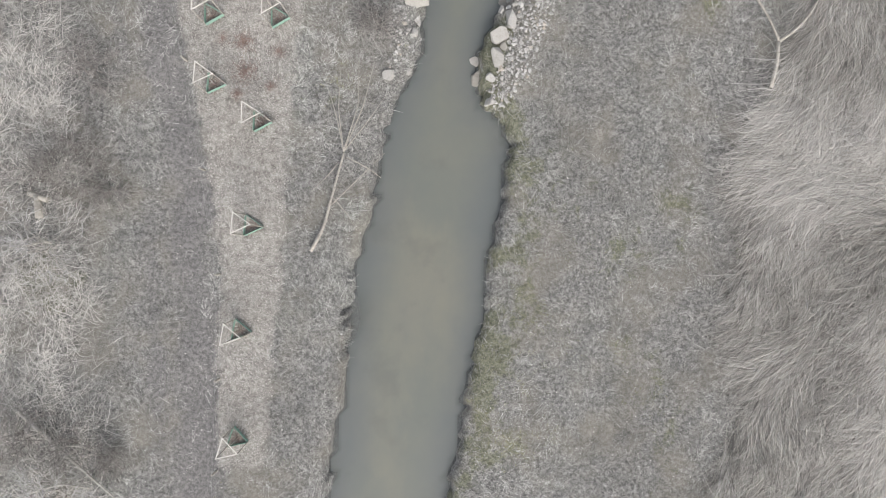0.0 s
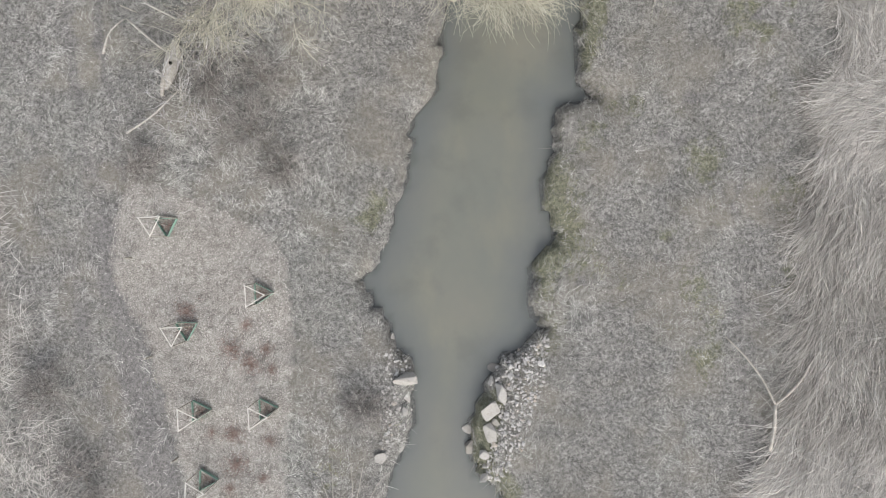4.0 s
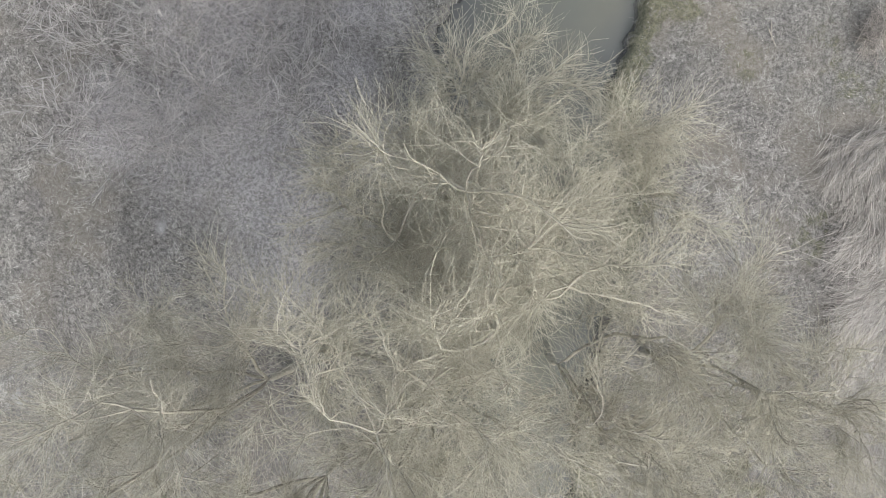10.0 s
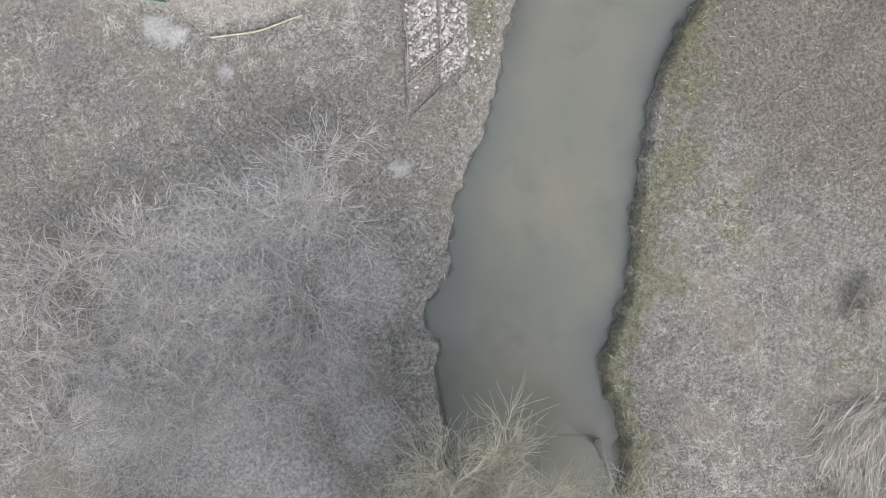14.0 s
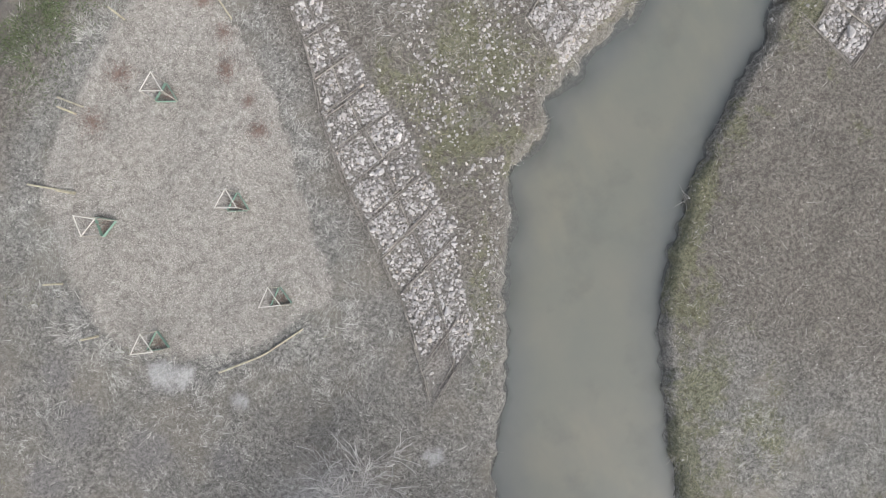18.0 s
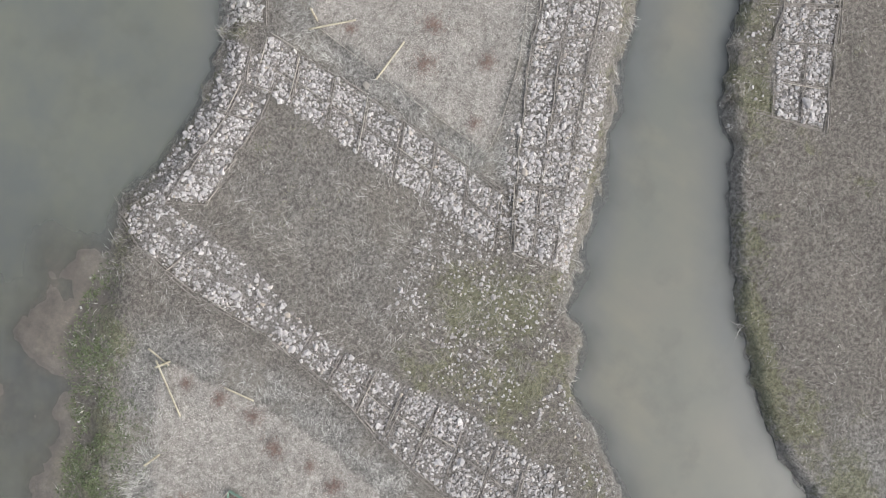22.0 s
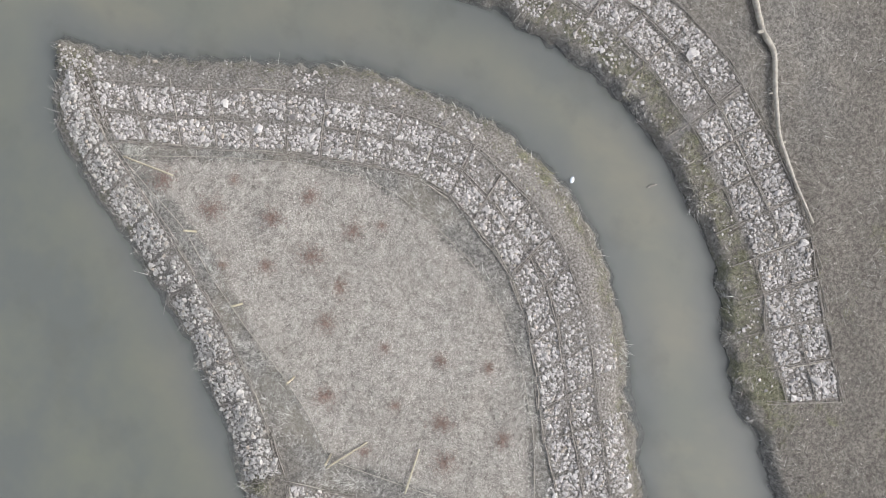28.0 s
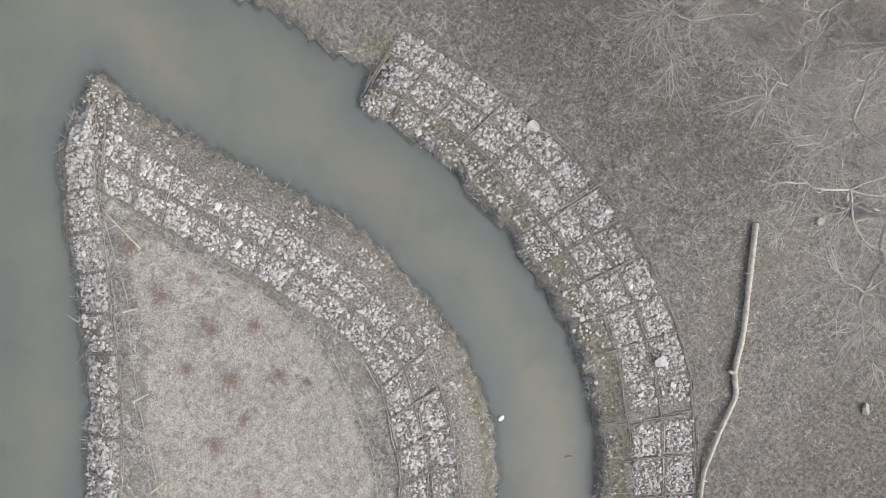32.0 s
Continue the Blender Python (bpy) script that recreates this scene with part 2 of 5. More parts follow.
def blade_material(name, dark, mid, pale, rough=0.85):
    n = Nodes(name, rough, 0.2)
    tone = n.math("ADD", n.math("MULTIPLY", n.island(), 0.6), n.math("MULTIPLY", n.attr("tone"), 0.45))
    return n.color(n.ramp(tone, (0.1, dark), (0.5, mid), (0.95, pale))).mat


def bark_material(name, dark, pale, scale=14.0, relief=0.5):
    n = Nodes(name, 0.85, 0.25)
    grain = n.noise(scale, 5, 0.7)
    col = n.ramp(grain, (0.3, dark), (0.7, pale))
    col = n.mix(n.math("MULTIPLY", n.island(), 0.3), col, dark)
    col = n.mix(n.math("MULTIPLY", n.window(n.noise(scale * 0.3, 4, 0.7), 0.5, 0.66), 0.55), col, n.mix(0.5, dark, (0.1, 0.09, 0.078)))
    return n.color(col).bump(grain, relief, 0.02).mat


def stone_material(name, dark, mid, pale, single=True):
    n = Nodes(name, 0.88, 0.3)
    pick = n.single() if single else n.island()
    tint = n.ramp(pick, (0.05, dark), (0.3, mid), (0.9, pale), (1.0, (0.42, 0.37, 0.31)))
    grain = n.noise(18, 5, 0.7)
    col = n.mix(n.math("MULTIPLY", n.window(grain, 0.35, 0.7), 0.5), tint, n.mix(0.6, tint, (0.18, 0.17, 0.155)))
    col = n.mix(n.math("MULTIPLY", n.window(n.noise(5, 5, 0.7), 0.5, 0.68), 0.45), col, (0.2, 0.188, 0.165))
    return n.color(col).bump(grain, 0.5, 0.02).mat


MAT_GROUND = ground_material()
MAT_WATER = water_material()
MAT_GRASS = blade_material("dry_grass", (0.078, 0.075, 0.066), (0.25, 0.244, 0.225), (0.6, 0.59, 0.555))
MAT_SERE = blade_material("brown_thin_grass", (0.06, 0.054, 0.047), (0.163, 0.149, 0.132), (0.41, 0.385, 0.345))
MAT_SAGE = blade_material("grey_green_grass", (0.1, 0.1, 0.088), (0.27, 0.269, 0.243), (0.58, 0.576, 0.53))
MAT_REED = blade_material("dry_reed", (0.14, 0.131, 0.12), (0.385, 0.366, 0.336), (0.68, 0.655, 0.615))
MAT_GREEN = blade_material("young_green_grass", (0.085, 0.09, 0.05), (0.18, 0.182, 0.105), (0.36, 0.352, 0.225))
MAT_CHIP = blade_material("wood_chip", (0.125, 0.113, 0.101), (0.345, 0.323, 0.296), (0.69, 0.663, 0.622))
MAT_RUST = blade_material("withered_brown_leaf", (0.15, 0.106, 0.09), (0.235, 0.175, 0.152), (0.35, 0.28, 0.247))
MAT_WILLOW_BARK = bark_material("willow_bark", (0.32, 0.303, 0.243), (0.56, 0.536, 0.45))
MAT_WILLOW_OLD = bark_material("old_willow_bark", (0.3, 0.286, 0.238), (0.52, 0.498, 0.425))
MAT_WILLOW_GREY = blade_material("greyed_willow_twig", (0.22, 0.212, 0.172), (0.4, 0.387, 0.318), (0.58, 0.565, 0.48), 0.6)
MAT_WILLOW_TWIG = blade_material("willow_twig", (0.25, 0.236, 0.183), (0.47, 0.452, 0.36), (0.66, 0.638, 0.53), 0.6)
MAT_GREY_BARK = bark_material("grey_bark", (0.2, 0.188, 0.172), (0.44, 0.415, 0.385))
MAT_THICKET = bark_material("thicket_bark", (0.34, 0.325, 0.31), (0.56, 0.54, 0.52))
MAT_DARK_TWIG = blade_material("dark_brown_twig", (0.14, 0.129, 0.12), (0.29, 0.27, 0.252), (0.47, 0.444, 0.42))
MAT_DARK_BARK = bark_material("dark_bush_bark", (0.17, 0.156, 0.142), (0.34, 0.315, 0.29))
MAT_GREY_TWIG = blade_material("grey_twig", (0.27, 0.262, 0.256), (0.44, 0.43, 0.42), (0.6, 0.587, 0.572))
MAT_BROWN_TWIG = blade_material("brown_twig", (0.22, 0.198, 0.18), (0.39, 0.357, 0.328), (0.56, 0.522, 0.486))
MAT_PALE_BARK = bark_material("pale_bark", (0.3, 0.28, 0.25), (0.56, 0.54, 0.5), 9)
MAT_LOG = bark_material("barkless_log", (0.3, 0.278, 0.24), (0.56, 0.525, 0.468), 7)
MAT_POLE = bark_material("weathered_pole", (0.15, 0.136, 0.122), (0.38, 0.355, 0.325), 11)
MAT_POLE_PALE = bark_material("bleached_pole", (0.25, 0.23, 0.2), (0.5, 0.47, 0.42), 11)
MAT_STAKE = bark_material("peeled_stake", (0.34, 0.31, 0.23), (0.54, 0.505, 0.4), 9, 0.2)
MAT_SLAT = bark_material("planed_slat", (0.5, 0.48, 0.44), (0.7, 0.68, 0.64), 12, 0.15)
MAT_STONE = stone_material("limestone", (0.25, 0.236, 0.228), (0.4, 0.382, 0.373), (0.57, 0.552, 0.545))
MAT_STONE_MASS = stone_material("limestone_mass", (0.24, 0.227, 0.219), (0.395, 0.377, 0.368), (0.56, 0.543, 0.536), False)
MAT_BOULDER = stone_material("boulder", (0.25, 0.236, 0.214), (0.33, 0.315, 0.29), (0.4, 0.386, 0.362))
MAT_RUBBLE = stone_material("grey_rubble", (0.24, 0.232, 0.22), (0.38, 0.368, 0.352), (0.52, 0.508, 0.49))
MAT_RUBBLE_MASS = stone_material("grey_rubble_mass", (0.24, 0.232, 0.22), (0.38, 0.368, 0.352), (0.52, 0.508, 0.49), False)
MAT_HERB = blade_material("green_herb", (0.045, 0.06, 0.032), (0.095, 0.118, 0.062), (0.19, 0.212, 0.125))


def net_material():
    n = Nodes("green_net", 0.7, 0.3).own()
    return n.color(n.ramp(n.noise(40, 3), (0.3, (0.17, 0.28, 0.225)), (0.7, (0.26, 0.38, 0.315)))).mat


MAT_NET = net_material()
MAT_WIRE = Nodes("galvanised_wire", 0.5, 0.5).color((0.36, 0.36, 0.35)).mat
MAT_PLASTIC = Nodes("white_plastic", 0.4, 0.5).color((0.72, 0.76, 0.82)).mat

# ---- the plan ----
WATER_Z = -0.65
LEFT_A = [(-30, -900), (-8, -40), (-4.6, -10.0), (-3.85, -5.9), (-3.69, -4.1), (-3.58, -2.3), (-3.36, -0.75), (-2.95, 0.6), (-2.68, 1.7), (-2.57, 3.3), (-2.23, 4.5), (-1.78, 6.05), (-1.05, 7.2), (-0.64, 8.8), (-0.59, 10.3), (-1.05, 11.1), (-1.5, 12.0), (-1.9, 13.1), (-2.42, 14.0), (-1.78, 14.35), (-1.3, 15.3), (-0.95, 16.6), (-0.43, 17.5), (-0.19, 18.9), (0.2, 20.2), (0.95, 21.1), (1.25, 22.3), (1.4, 23.2), (1.6, 24.5), (2.4, 27.5), (3.4, 30.5), (4.2, 33.5), (4.3, 36.0)]
LEFT_B = [(4.38, 38.3), (4.48, 39.4), (4.84, 40.7), (4.49, 42.2), (5.14, 43.0), (5.95, 44.1), (6.3, 45.2), (6.6, 46.35), (7.3, 47.5), (8.1, 48.6), (8.9, 49.9), (9.4, 51.1), (9.7, 52.2), (10.25, 53.2), (11.0, 54.5), (11.5, 55.5), (12.25, 57.0), (13.3, 57.4), (14.3, 57.9), (14.8, 59.2), (15.9, 59.3), (17.4, 60.0), (19.3, 60.75), (20.8, 61.4), (22.5, 62.4), (24.2, 63.1), (25.9, 63.8), (27.8, 64.9), (29.2, 66.0), (30.45, 67.5), (31.35, 69.0), (32.0, 70.4), (32.4, 72.0), (32.65, 74.0), (32.75, 75.7), (32.65, 77.6), (32.1, 79.5), (31.6, 81.5), (30.9, 83.8), (30.35, 85.8), (30.05, 87.4), (30.0, 88.9)]
SHORE = [(28.5, 88.5), (27.4, 88.3), (26.1, 87.5), (25.1, 86.1), (24.0, 84.6), (22.7, 83.0), (21.4, 81.5), (20.0, 80.0), (18.6, 78.9), (17.3, 77.7), (16.0, 76.8), (14.9, 76.15), (13.8, 75.75), (12.1, 75.4), (10.3, 75.3), (8.8, 75.55), (7.5, 75.7), (6.6, 75.15), (5.0, 74.65), (2.9, 74.55), (1.3, 74.0), (0.6, 72.8), (-0.8, 71.7), (-3.0, 70.8), (-12, 68), (-30, 75), (-900, 120), (-900, -900)]
RIGHT_A = [(-20, -900), (-2.5, -40), (0.3, -10.0), (1.2, -5.9), (1.5, -4.1), (1.85, -2.3), (2.08, -0.75), (2.31, 0.8), (2.65, 2.6), (2.93, 4.45), (2.77, 4.9), (1.86, 5.8), (1.52, 7.0), (1.87, 8.6), (2.55, 9.9), (3.3, 10.45), (4.8, 11.4), (4.6, 11.9), (4.4, 13.3), (4.62, 14.2), (5.6, 15.1), (5.42, 15.5), (5.1, 16.6), (5.2, 17.4), (5.75, 18.85), (5.72, 20.45), (7.7, 20.3), (7.7, 20.44), (7.1, 20.72), (6.65, 21.5), (6.82, 22.9), (7.2, 24.8), (8.2, 27.5), (9.6, 31.0), (10.5, 33.3), (11.1, 34.6), (11.3, 36.3), (11.08, 37.6), (11.1, 39.1), (11.8, 40.2), (12.5, 41.5), (13.05, 42.8), (13.6, 44.5), (14.05, 46.1), (14.4, 47.0), (15.05, 48.6), (15.85, 50.0)]
RIGHT_B = [(16.6, 51.2), (17.6, 52.35), (18.9, 53.8), (20.1, 54.8), (21.25, 55.75), (22.5, 56.75), (23.8, 57.4), (24.1, 58.2), (25.7, 59.3), (27.9, 60.3), (29.8, 61.2), (31.2, 62.5), (32.3, 63.6), (33.2, 64.5), (33.95, 65.6), (34.85, 66.7), (35.25, 67.9), (35.75, 69.3), (36.2, 70.8), (36.6, 72.5), (36.75, 74.9), (36.95, 76.3), (36.83, 77.8), (36.45, 79.3), (36.25, 80.6), (37.6, 81.1), (37.3, 81.95), (36.8, 83.3), (36.8, 84.6), (36.2, 86.5), (34.0, 91), (30, 98), (20, 130), (-50, 900), (900, 900), (900, -900)]
LAND_WEST, LAND_EAST = LEFT_A + LEFT_B + SHORE, RIGHT_A + RIGHT_B
CHANNEL = [(33.6, 64.7), (35.0, 64.05), (36.6, 62.7)]
MULCH = [
    [(-11.9, 14.7), (-11.7, 16.9), (-11.0, 18.4), (-9.5, 17.9), (-7.5, 16.9), (-6.0, 16.0), (-5.2, 15.0), (-5.1, 13.9), (-5.4, 9.5), (-5.8, 6.0), (-6.05, 3.1), (-6.15, 0.5), (-6.36, -1.75), (-6.6, -4.0), (-6.8, -8.5), (-8.7, -8.5), (-8.65, -4.0), (-8.45, -0.6), (-8.8, 1.35), (-9.15, 4.2), (-9.6, 6.5), (-10.06, 9.2), (-10.7, 11.7)],
    [(3.7, 70.4), (4.15, 69.3), (4.6, 66.3), (4.9, 63.0), (4.55, 60.6), (4.15, 58.9), (4.15, 56.4), (3.7, 55.2), (2.0, 54.9), (-0.3, 54.85), (-2.4, 55.5), (-4.3, 56.8), (-4.85, 58.1), (-5.05, 60.0), (-4.9, 61.75), (-4.7, 63.5), (-3.5, 65.1), (-0.45, 67.6), (2.0, 69.4)],
    [(26.3, 84.2), (27.5, 80.8), (28.1, 78.3), (28.4, 75.6), (28.15, 74.1), (27.5, 72.5), (26.55, 70.6), (25.2, 69.0), (23.7, 67.8), (21.0, 66.3), (17.85, 65.3), (17.75, 68.0), (17.8, 70.3), (17.85, 73.3), (18.4, 73.9), (19.7, 75.4), (21.3, 77.6), (23.4, 79.5), (24.8, 81.6), (26.1, 83.2)],
]
# stone-filled cell strips: bank side line, water side line, rows of cells, cell length, filling
STRIPS = {
    "east": ([(39.6, 81.1), (40.3, 77.4), (40.6, 73.9), (40.5, 72.2), (39.7, 68.3), (38.2, 64.7), (37.2, 63.2), (34.0, 60.0), (32.2, 58.5), (26.1, 55.1)], [(37.0, 80.6), (37.9, 77.8), (38.1, 75.6), (37.7, 71.3), (36.9, 68.0), (35.9, 66.2), (33.8, 63.4), (29.7, 59.7), (27.8, 58.9), (25.3, 57.2)], 2, 1.55, 0.85),
    "point": ([(26.87, 85.2), (27.3, 83.1), (27.9, 81.0), (28.5, 78.9), (28.85, 76.7), (29.2, 74.5), (29.2, 73.1), (28.85, 72.0), (28.1, 70.9), (27.2, 69.4), (26.1, 68.35), (24.6, 67.4), (23.0, 66.6), (21.4, 65.9), (19.6, 64.8), (18.1, 64.0), (15.2, 62.1)], [(29.85, 87.6), (30.3, 85.5), (31.4, 81.6), (32.0, 79.2), (32.5, 77.3), (32.5, 74.4), (32.3, 72.5), (31.8, 70.6), (31.1, 69.2), (30.2, 67.8), (29.0, 66.3), (27.6, 65.2), (25.8, 64.2), (23.9, 63.3), (22.2, 62.6), (20.4, 61.7), (15.7, 59.7)], 3, 1.5, 0.85),
    "lake": ([(29.2, 87.8), (26.8, 85.4), (22.0, 79.5), (18.5, 76.3), (16.6, 74.9)], [(28.2, 88.2), (26.3, 87.2), (20.9, 80.7), (17.4, 77.7), (15.6, 76.3)], 1, 1.6, 0.85),
    "cross": ([(16.4, 74.7), (16.8, 68.6), (16.8, 63.8)], [(14.4, 73.8), (14.7, 67.7), (14.7, 62.6)], 2, 1.5, 0.9),
    "cove": ([(15.8, 73.6), (14.0, 72.9), (11.7, 72.8), (9.7, 72.6)], [(15.4, 76.1), (14.0, 75.4), (11.8, 75.1), (8.0, 75.4)], 2, 1.5, 0.8),
    "south": ([(7.3, 75.3), (6.8, 73.6), (6.7, 70.5), (7.0, 67.9), (6.8, 63.9), (6.2, 61.4), (6.1, 59.1), (6.2, 53.6), (5.6, 49.8)], [(9.1, 74.5), (8.8, 72.9), (8.9, 69.9), (8.4, 67.4), (8.3, 65.6), (8.6, 62.8), (9.3, 60.1), (9.3, 55.7), (8.8, 54.0), (8.3, 51.6)], 2, 1.45, 0.6),
}

# ---- height and zones on one grid ----
FINE = 0.22
X0, X1, Y0, Y1 = -20.0, 54.0, -14.0, 98.0
far = np.array([2, 6, 14, 30, 60, 120, 250, 500, 840], float)
GX = np.concatenate([X0 - far[::-1], np.arange(X0, X1 + 0.01, FINE), X1 + far])
GY = np.concatenate([Y0 - far[::-1], np.arange(Y0, Y1 + 0.01, FINE), Y1 + far])
gx, gy = np.meshgrid(GX, GY)
wx = gx + 0.3 * (fbm(gx * 0.9, gy * 0.9, 3) - 0.5) + 0.34 * (vnoise(gx * 3.5, gy * 3.5, 5) - 0.5)
wy = gy + 0.3 * (fbm(gx * 0.9, gy * 0.9, 13) - 0.5) + 0.34 * (vnoise(gx * 3.5, gy * 3.5, 15) - 0.5)
LAND = np.maximum(inside_distance(wx, wy, LAND_WEST), inside_distance(wx, wy, LAND_EAST))
MUD = blobs(wx, wy, [(2.6, 75.0, 3.2), (-2.5, 75.0, 5.6), (-8, 72, 7), (0.2, 78.8, 4.2), (4.4, 76.4, 2.0)])
STONY = np.full(gx.shape, -1e9)
for bank, water_side, *_ in STRIPS.values():
    STONY = np.maximum(STONY, inside_distance(gx, gy, bank + water_side[::-1]))
SLOPE = 0.1 + 1.1 * step(-1.0, 0.3, STONY) + 5.0 * MUD + 0.12 * vnoise(gx * 0.4, gy * 0.4, 8)
land_z = WATER_Z + 0.65 * step(-0.35, 1.0, LAND / SLOPE) - 0.14
SHELF = blobs(gx, gy, [(10.5, 52.5, 1.2), (11.6, 55, 1.2), (13.6, 57.4, 1.2), (16, 59.4, 1.3), (19.2, 60.6, 1.3), (22.5, 62, 1.1), (-3.2, -2.5, 1.0), (4.6, 12.6, 0.9)])
water_floor = WATER_Z - 0.14 - (0.75 - 0.69 * MUD) * (1 - np.exp(np.minimum(LAND, 0) / (0.9 + 2 * MUD + 6 * SHELF)))
water_floor = water_floor + 0.1 * SHELF * step(-1.3, -0.2, LAND)
GZ = np.where(LAND > -0.35 * SLOPE, np.maximum(land_z, water_floor), water_floor)
BUMPY = (fbm(gx * 0.5, gy * 0.5, 21) - 0.5) * 0.22 + (fbm(gx * 2.2, gy * 2.2, 25) - 0.5) * 0.12
GZ = GZ + 0.14 * step(0.2, 1.5, LAND) + BUMPY * step(-0.2, 1.0, LAND) + 0.62 * MUD * step(0.4, -0.5, LAND) * (fbm(gx * 0.8, gy * 0.8, 77, 4) - 0.26)
MULCHED = np.full(gx.shape, -1e9)
for poly in MULCH:
    MULCHED = np.maximum(MULCHED, inside_distance(wx, wy, poly))
TRACK_LINE = [(-9.2, -14), (-9.3, -5.7), (-9.55, -1.7), (-9.75, 2.7), (-10.35, 5.2), (-10.9, 8.6), (-11.35, 11.3), (-11.75, 14.7), (-12.6, 19), (-13.2, 24), (-13.2, 29.5), (-12.4, 34.6), (-11.0, 41)]
RUTS_AND_DARK = np.maximum(np.exp(-(line_distance(wx, wy, TRACK_LINE) / 1.05) ** 2), 0.65 * np.exp(-(line_distance(wx + 1.7, wy, TRACK_LINE) / 0.45) ** 2)) * (0.4 + 1.3 * fbm(gx * 0.9, gy * 0.4, 31)) * step(23, 13, gy) + 1.5 * np.maximum(np.exp(-(line_distance(wx, wy, TRACK_LINE) / 0.38) ** 2), np.exp(-(line_distance(wx - 1.3, wy, TRACK_LINE) / 0.3) ** 2)) * step(15, 25, gy) * step(32, 28, gy) * fbm(gx * 0.8, gy * 0.5, 33)
LITTER = 0.62 * blobs(gx, gy, [(0.6, 41.0, 2.4), (-1.2, 36.4, 2.2), (1.6, 38.4, 1.8), (-4, 40, 5.0), (-3, 44.5, 5.5), (0, 47, 3.5), (-2.5, 37, 3.5), (2.2, 44, 2.6), (-8, 41, 3.0), (-3, 34, 3)]) + 0.3 * blobs(gx, gy, [(-6.2, 19.2, 2.2)])
mx, my = gx + 2.6 * (fbm(gx * 0.9, gy * 0.9, 151) - 0.5), gy + 2.6 * (fbm(gx * 0.9, gy * 0.9, 157) - 0.5)
MOSS = blobs(mx, my, [(3.6, 3.4, 1.1), (2.9, 0, 0.9), (2.4, -4, 1.1), (2.0, -8, 1.2), (-4.8, 5.5, 0.9), (-1.9, 16.5, 0.9), (9.7, 1.7, 0.9), (11.6, 18, 1.1), (13.2, 23.5, 1.1), (-15.2, -1.2, 1.1), (9.8, 61.7, 1.3), (13.5, 60.8, 1.8), (10.6, 58.9, 1.8), (12.3, 57.8, 1.0), (15.2, 46.0, 1.4), (16.2, 49.5, 1.5), (17.0, 43.5, 1.2), (12.6, 62, 1.5), (26.0, 58.6, 1.2), (28.5, 60.6, 1.0), (0.6, 70.6, 1.6), (-1.6, 70.2, 1.4), (3.2, 72.4, 1.2), (30.5, 80, 1.0), (31, 69.5, 0.9), (14.4, 41.8, 1.0), (15.4, 53.2, 1.0)])
ASH = blobs(wx, wy, [(-3.3, 55.2, 0.85), (-2.6, 54.8, 0.6), (-1.1, 53.1, 0.45), (4.9, 48.0, 0.5), (-7.0, 36.6, 0.4), (-6.6, 39.6, 0.5), (-13.6, 31.0, 0.4)])
RUTS_AND_DARK = np.maximum(RUTS_AND_DARK, blobs(wx, wy, [(6.2, 13.4, 0.3), (9.9, 18.9, 0.4), (10.6, 18.6, 0.35), (14.0, 23.2, 0.35), (11.1, 20.2, 0.35), (9.3, 14.2, 0.3), (-10.0, 41.3, 0.7), (-9.2, 42.2, 0.5), (-12.2, 33.2, 0.5), (-11.8, 38.5, 0.45), (-9.4, 49.2, 0.6), (-8.2, 49.0, 0.5), (-5.6, 50.4, 0.9), (-5.2, 52.8, 1.2), (-7.2, 54.9, 1.1), (-9.2, 53.4, 0.9), (-2.5, 51.2, 0.8), (-7.0, 57.0, 0.7), (-14.0, 7.2, 0.6), (-8.1, 23.2, 0.5), (-7.8, 22.6, 0.4), (-8.3, 24.0, 0.35), (18.4, 62.2, 0.3)]))
MOSS = np.maximum(MOSS * (0.1 + 1.3 * fbm(gx * 1.7, gy * 1.7, 39)) * (1 - np.exp(-((MULCHED + 0.6) / 0.9) ** 2)), 0.5 * np.exp(-((LAND - 0.8) / 0.7) ** 2) * step(-2.2, -0.6, STONY))
EAST_BANK = inside_distance(wx, wy, LAND_EAST)
MOSS = np.maximum(MOSS, np.exp(-((EAST_BANK - 0.4) / 0.5) ** 2) * step(60, 52, gy) * (0.15 + 1.2 * step(0.35, 0.65, fbm(gx * 0.35, gy * 0.25, 161))) * (0.3 + 1.1 * fbm(gx * 2.2, gy * 2.2, 163)))
MOSS = np.maximum(MOSS, 0.5 * step(0.6, 0.78, fbm(gx * 0.55, gy * 0.4, 167)) * step(0.3, 1.0, EAST_BANK) * fbm(gx * 2.5, gy * 2.5, 169) * 1.6)
SAGE = step(0.42, 0.62, fbm(gx * 0.55 - 0.09 * gy, gy * 0.15, 141)) * (0.45 + 0.9 * fbm(gx * 1.6, gy * 0.9, 143)) * step(58, 46, gy)
SAGE = np.clip(np.maximum(SAGE * np.where(gx > 0, 0.35, 0.65), 0.7 * step(0.5, 0.68, fbm(gx * 0.4, gy * 0.4, 147)) * step(46, 58, gy)), 0, 1)
SAGE = np.maximum(SAGE, 0.9 * blobs(mx, my, [(2.4, 73.2, 2.0), (-0.8, 70.6, 2.6), (-4.4, 66.6, 2.6), (5.2, 72.4, 1.6), (-6.4, 62, 2.0)]))
FIELD = step(33, 37, gx) * step(57, 61, gy)
SAGE = SAGE * (1 - FIELD)
MOSS = MOSS * (1 - 0.9 * step(38.5, 41, gx))
SERE = step(50, 58, gy + 0.8 * gx + 3 * (fbm(gx * 0.3, gy * 0.3, 49) - 0.5) - 6) * step(-0.3, 0.6, LAND) * (1 - 0.9 * np.exp(-((MULCHED + 0.6) / 1.0) ** 2))
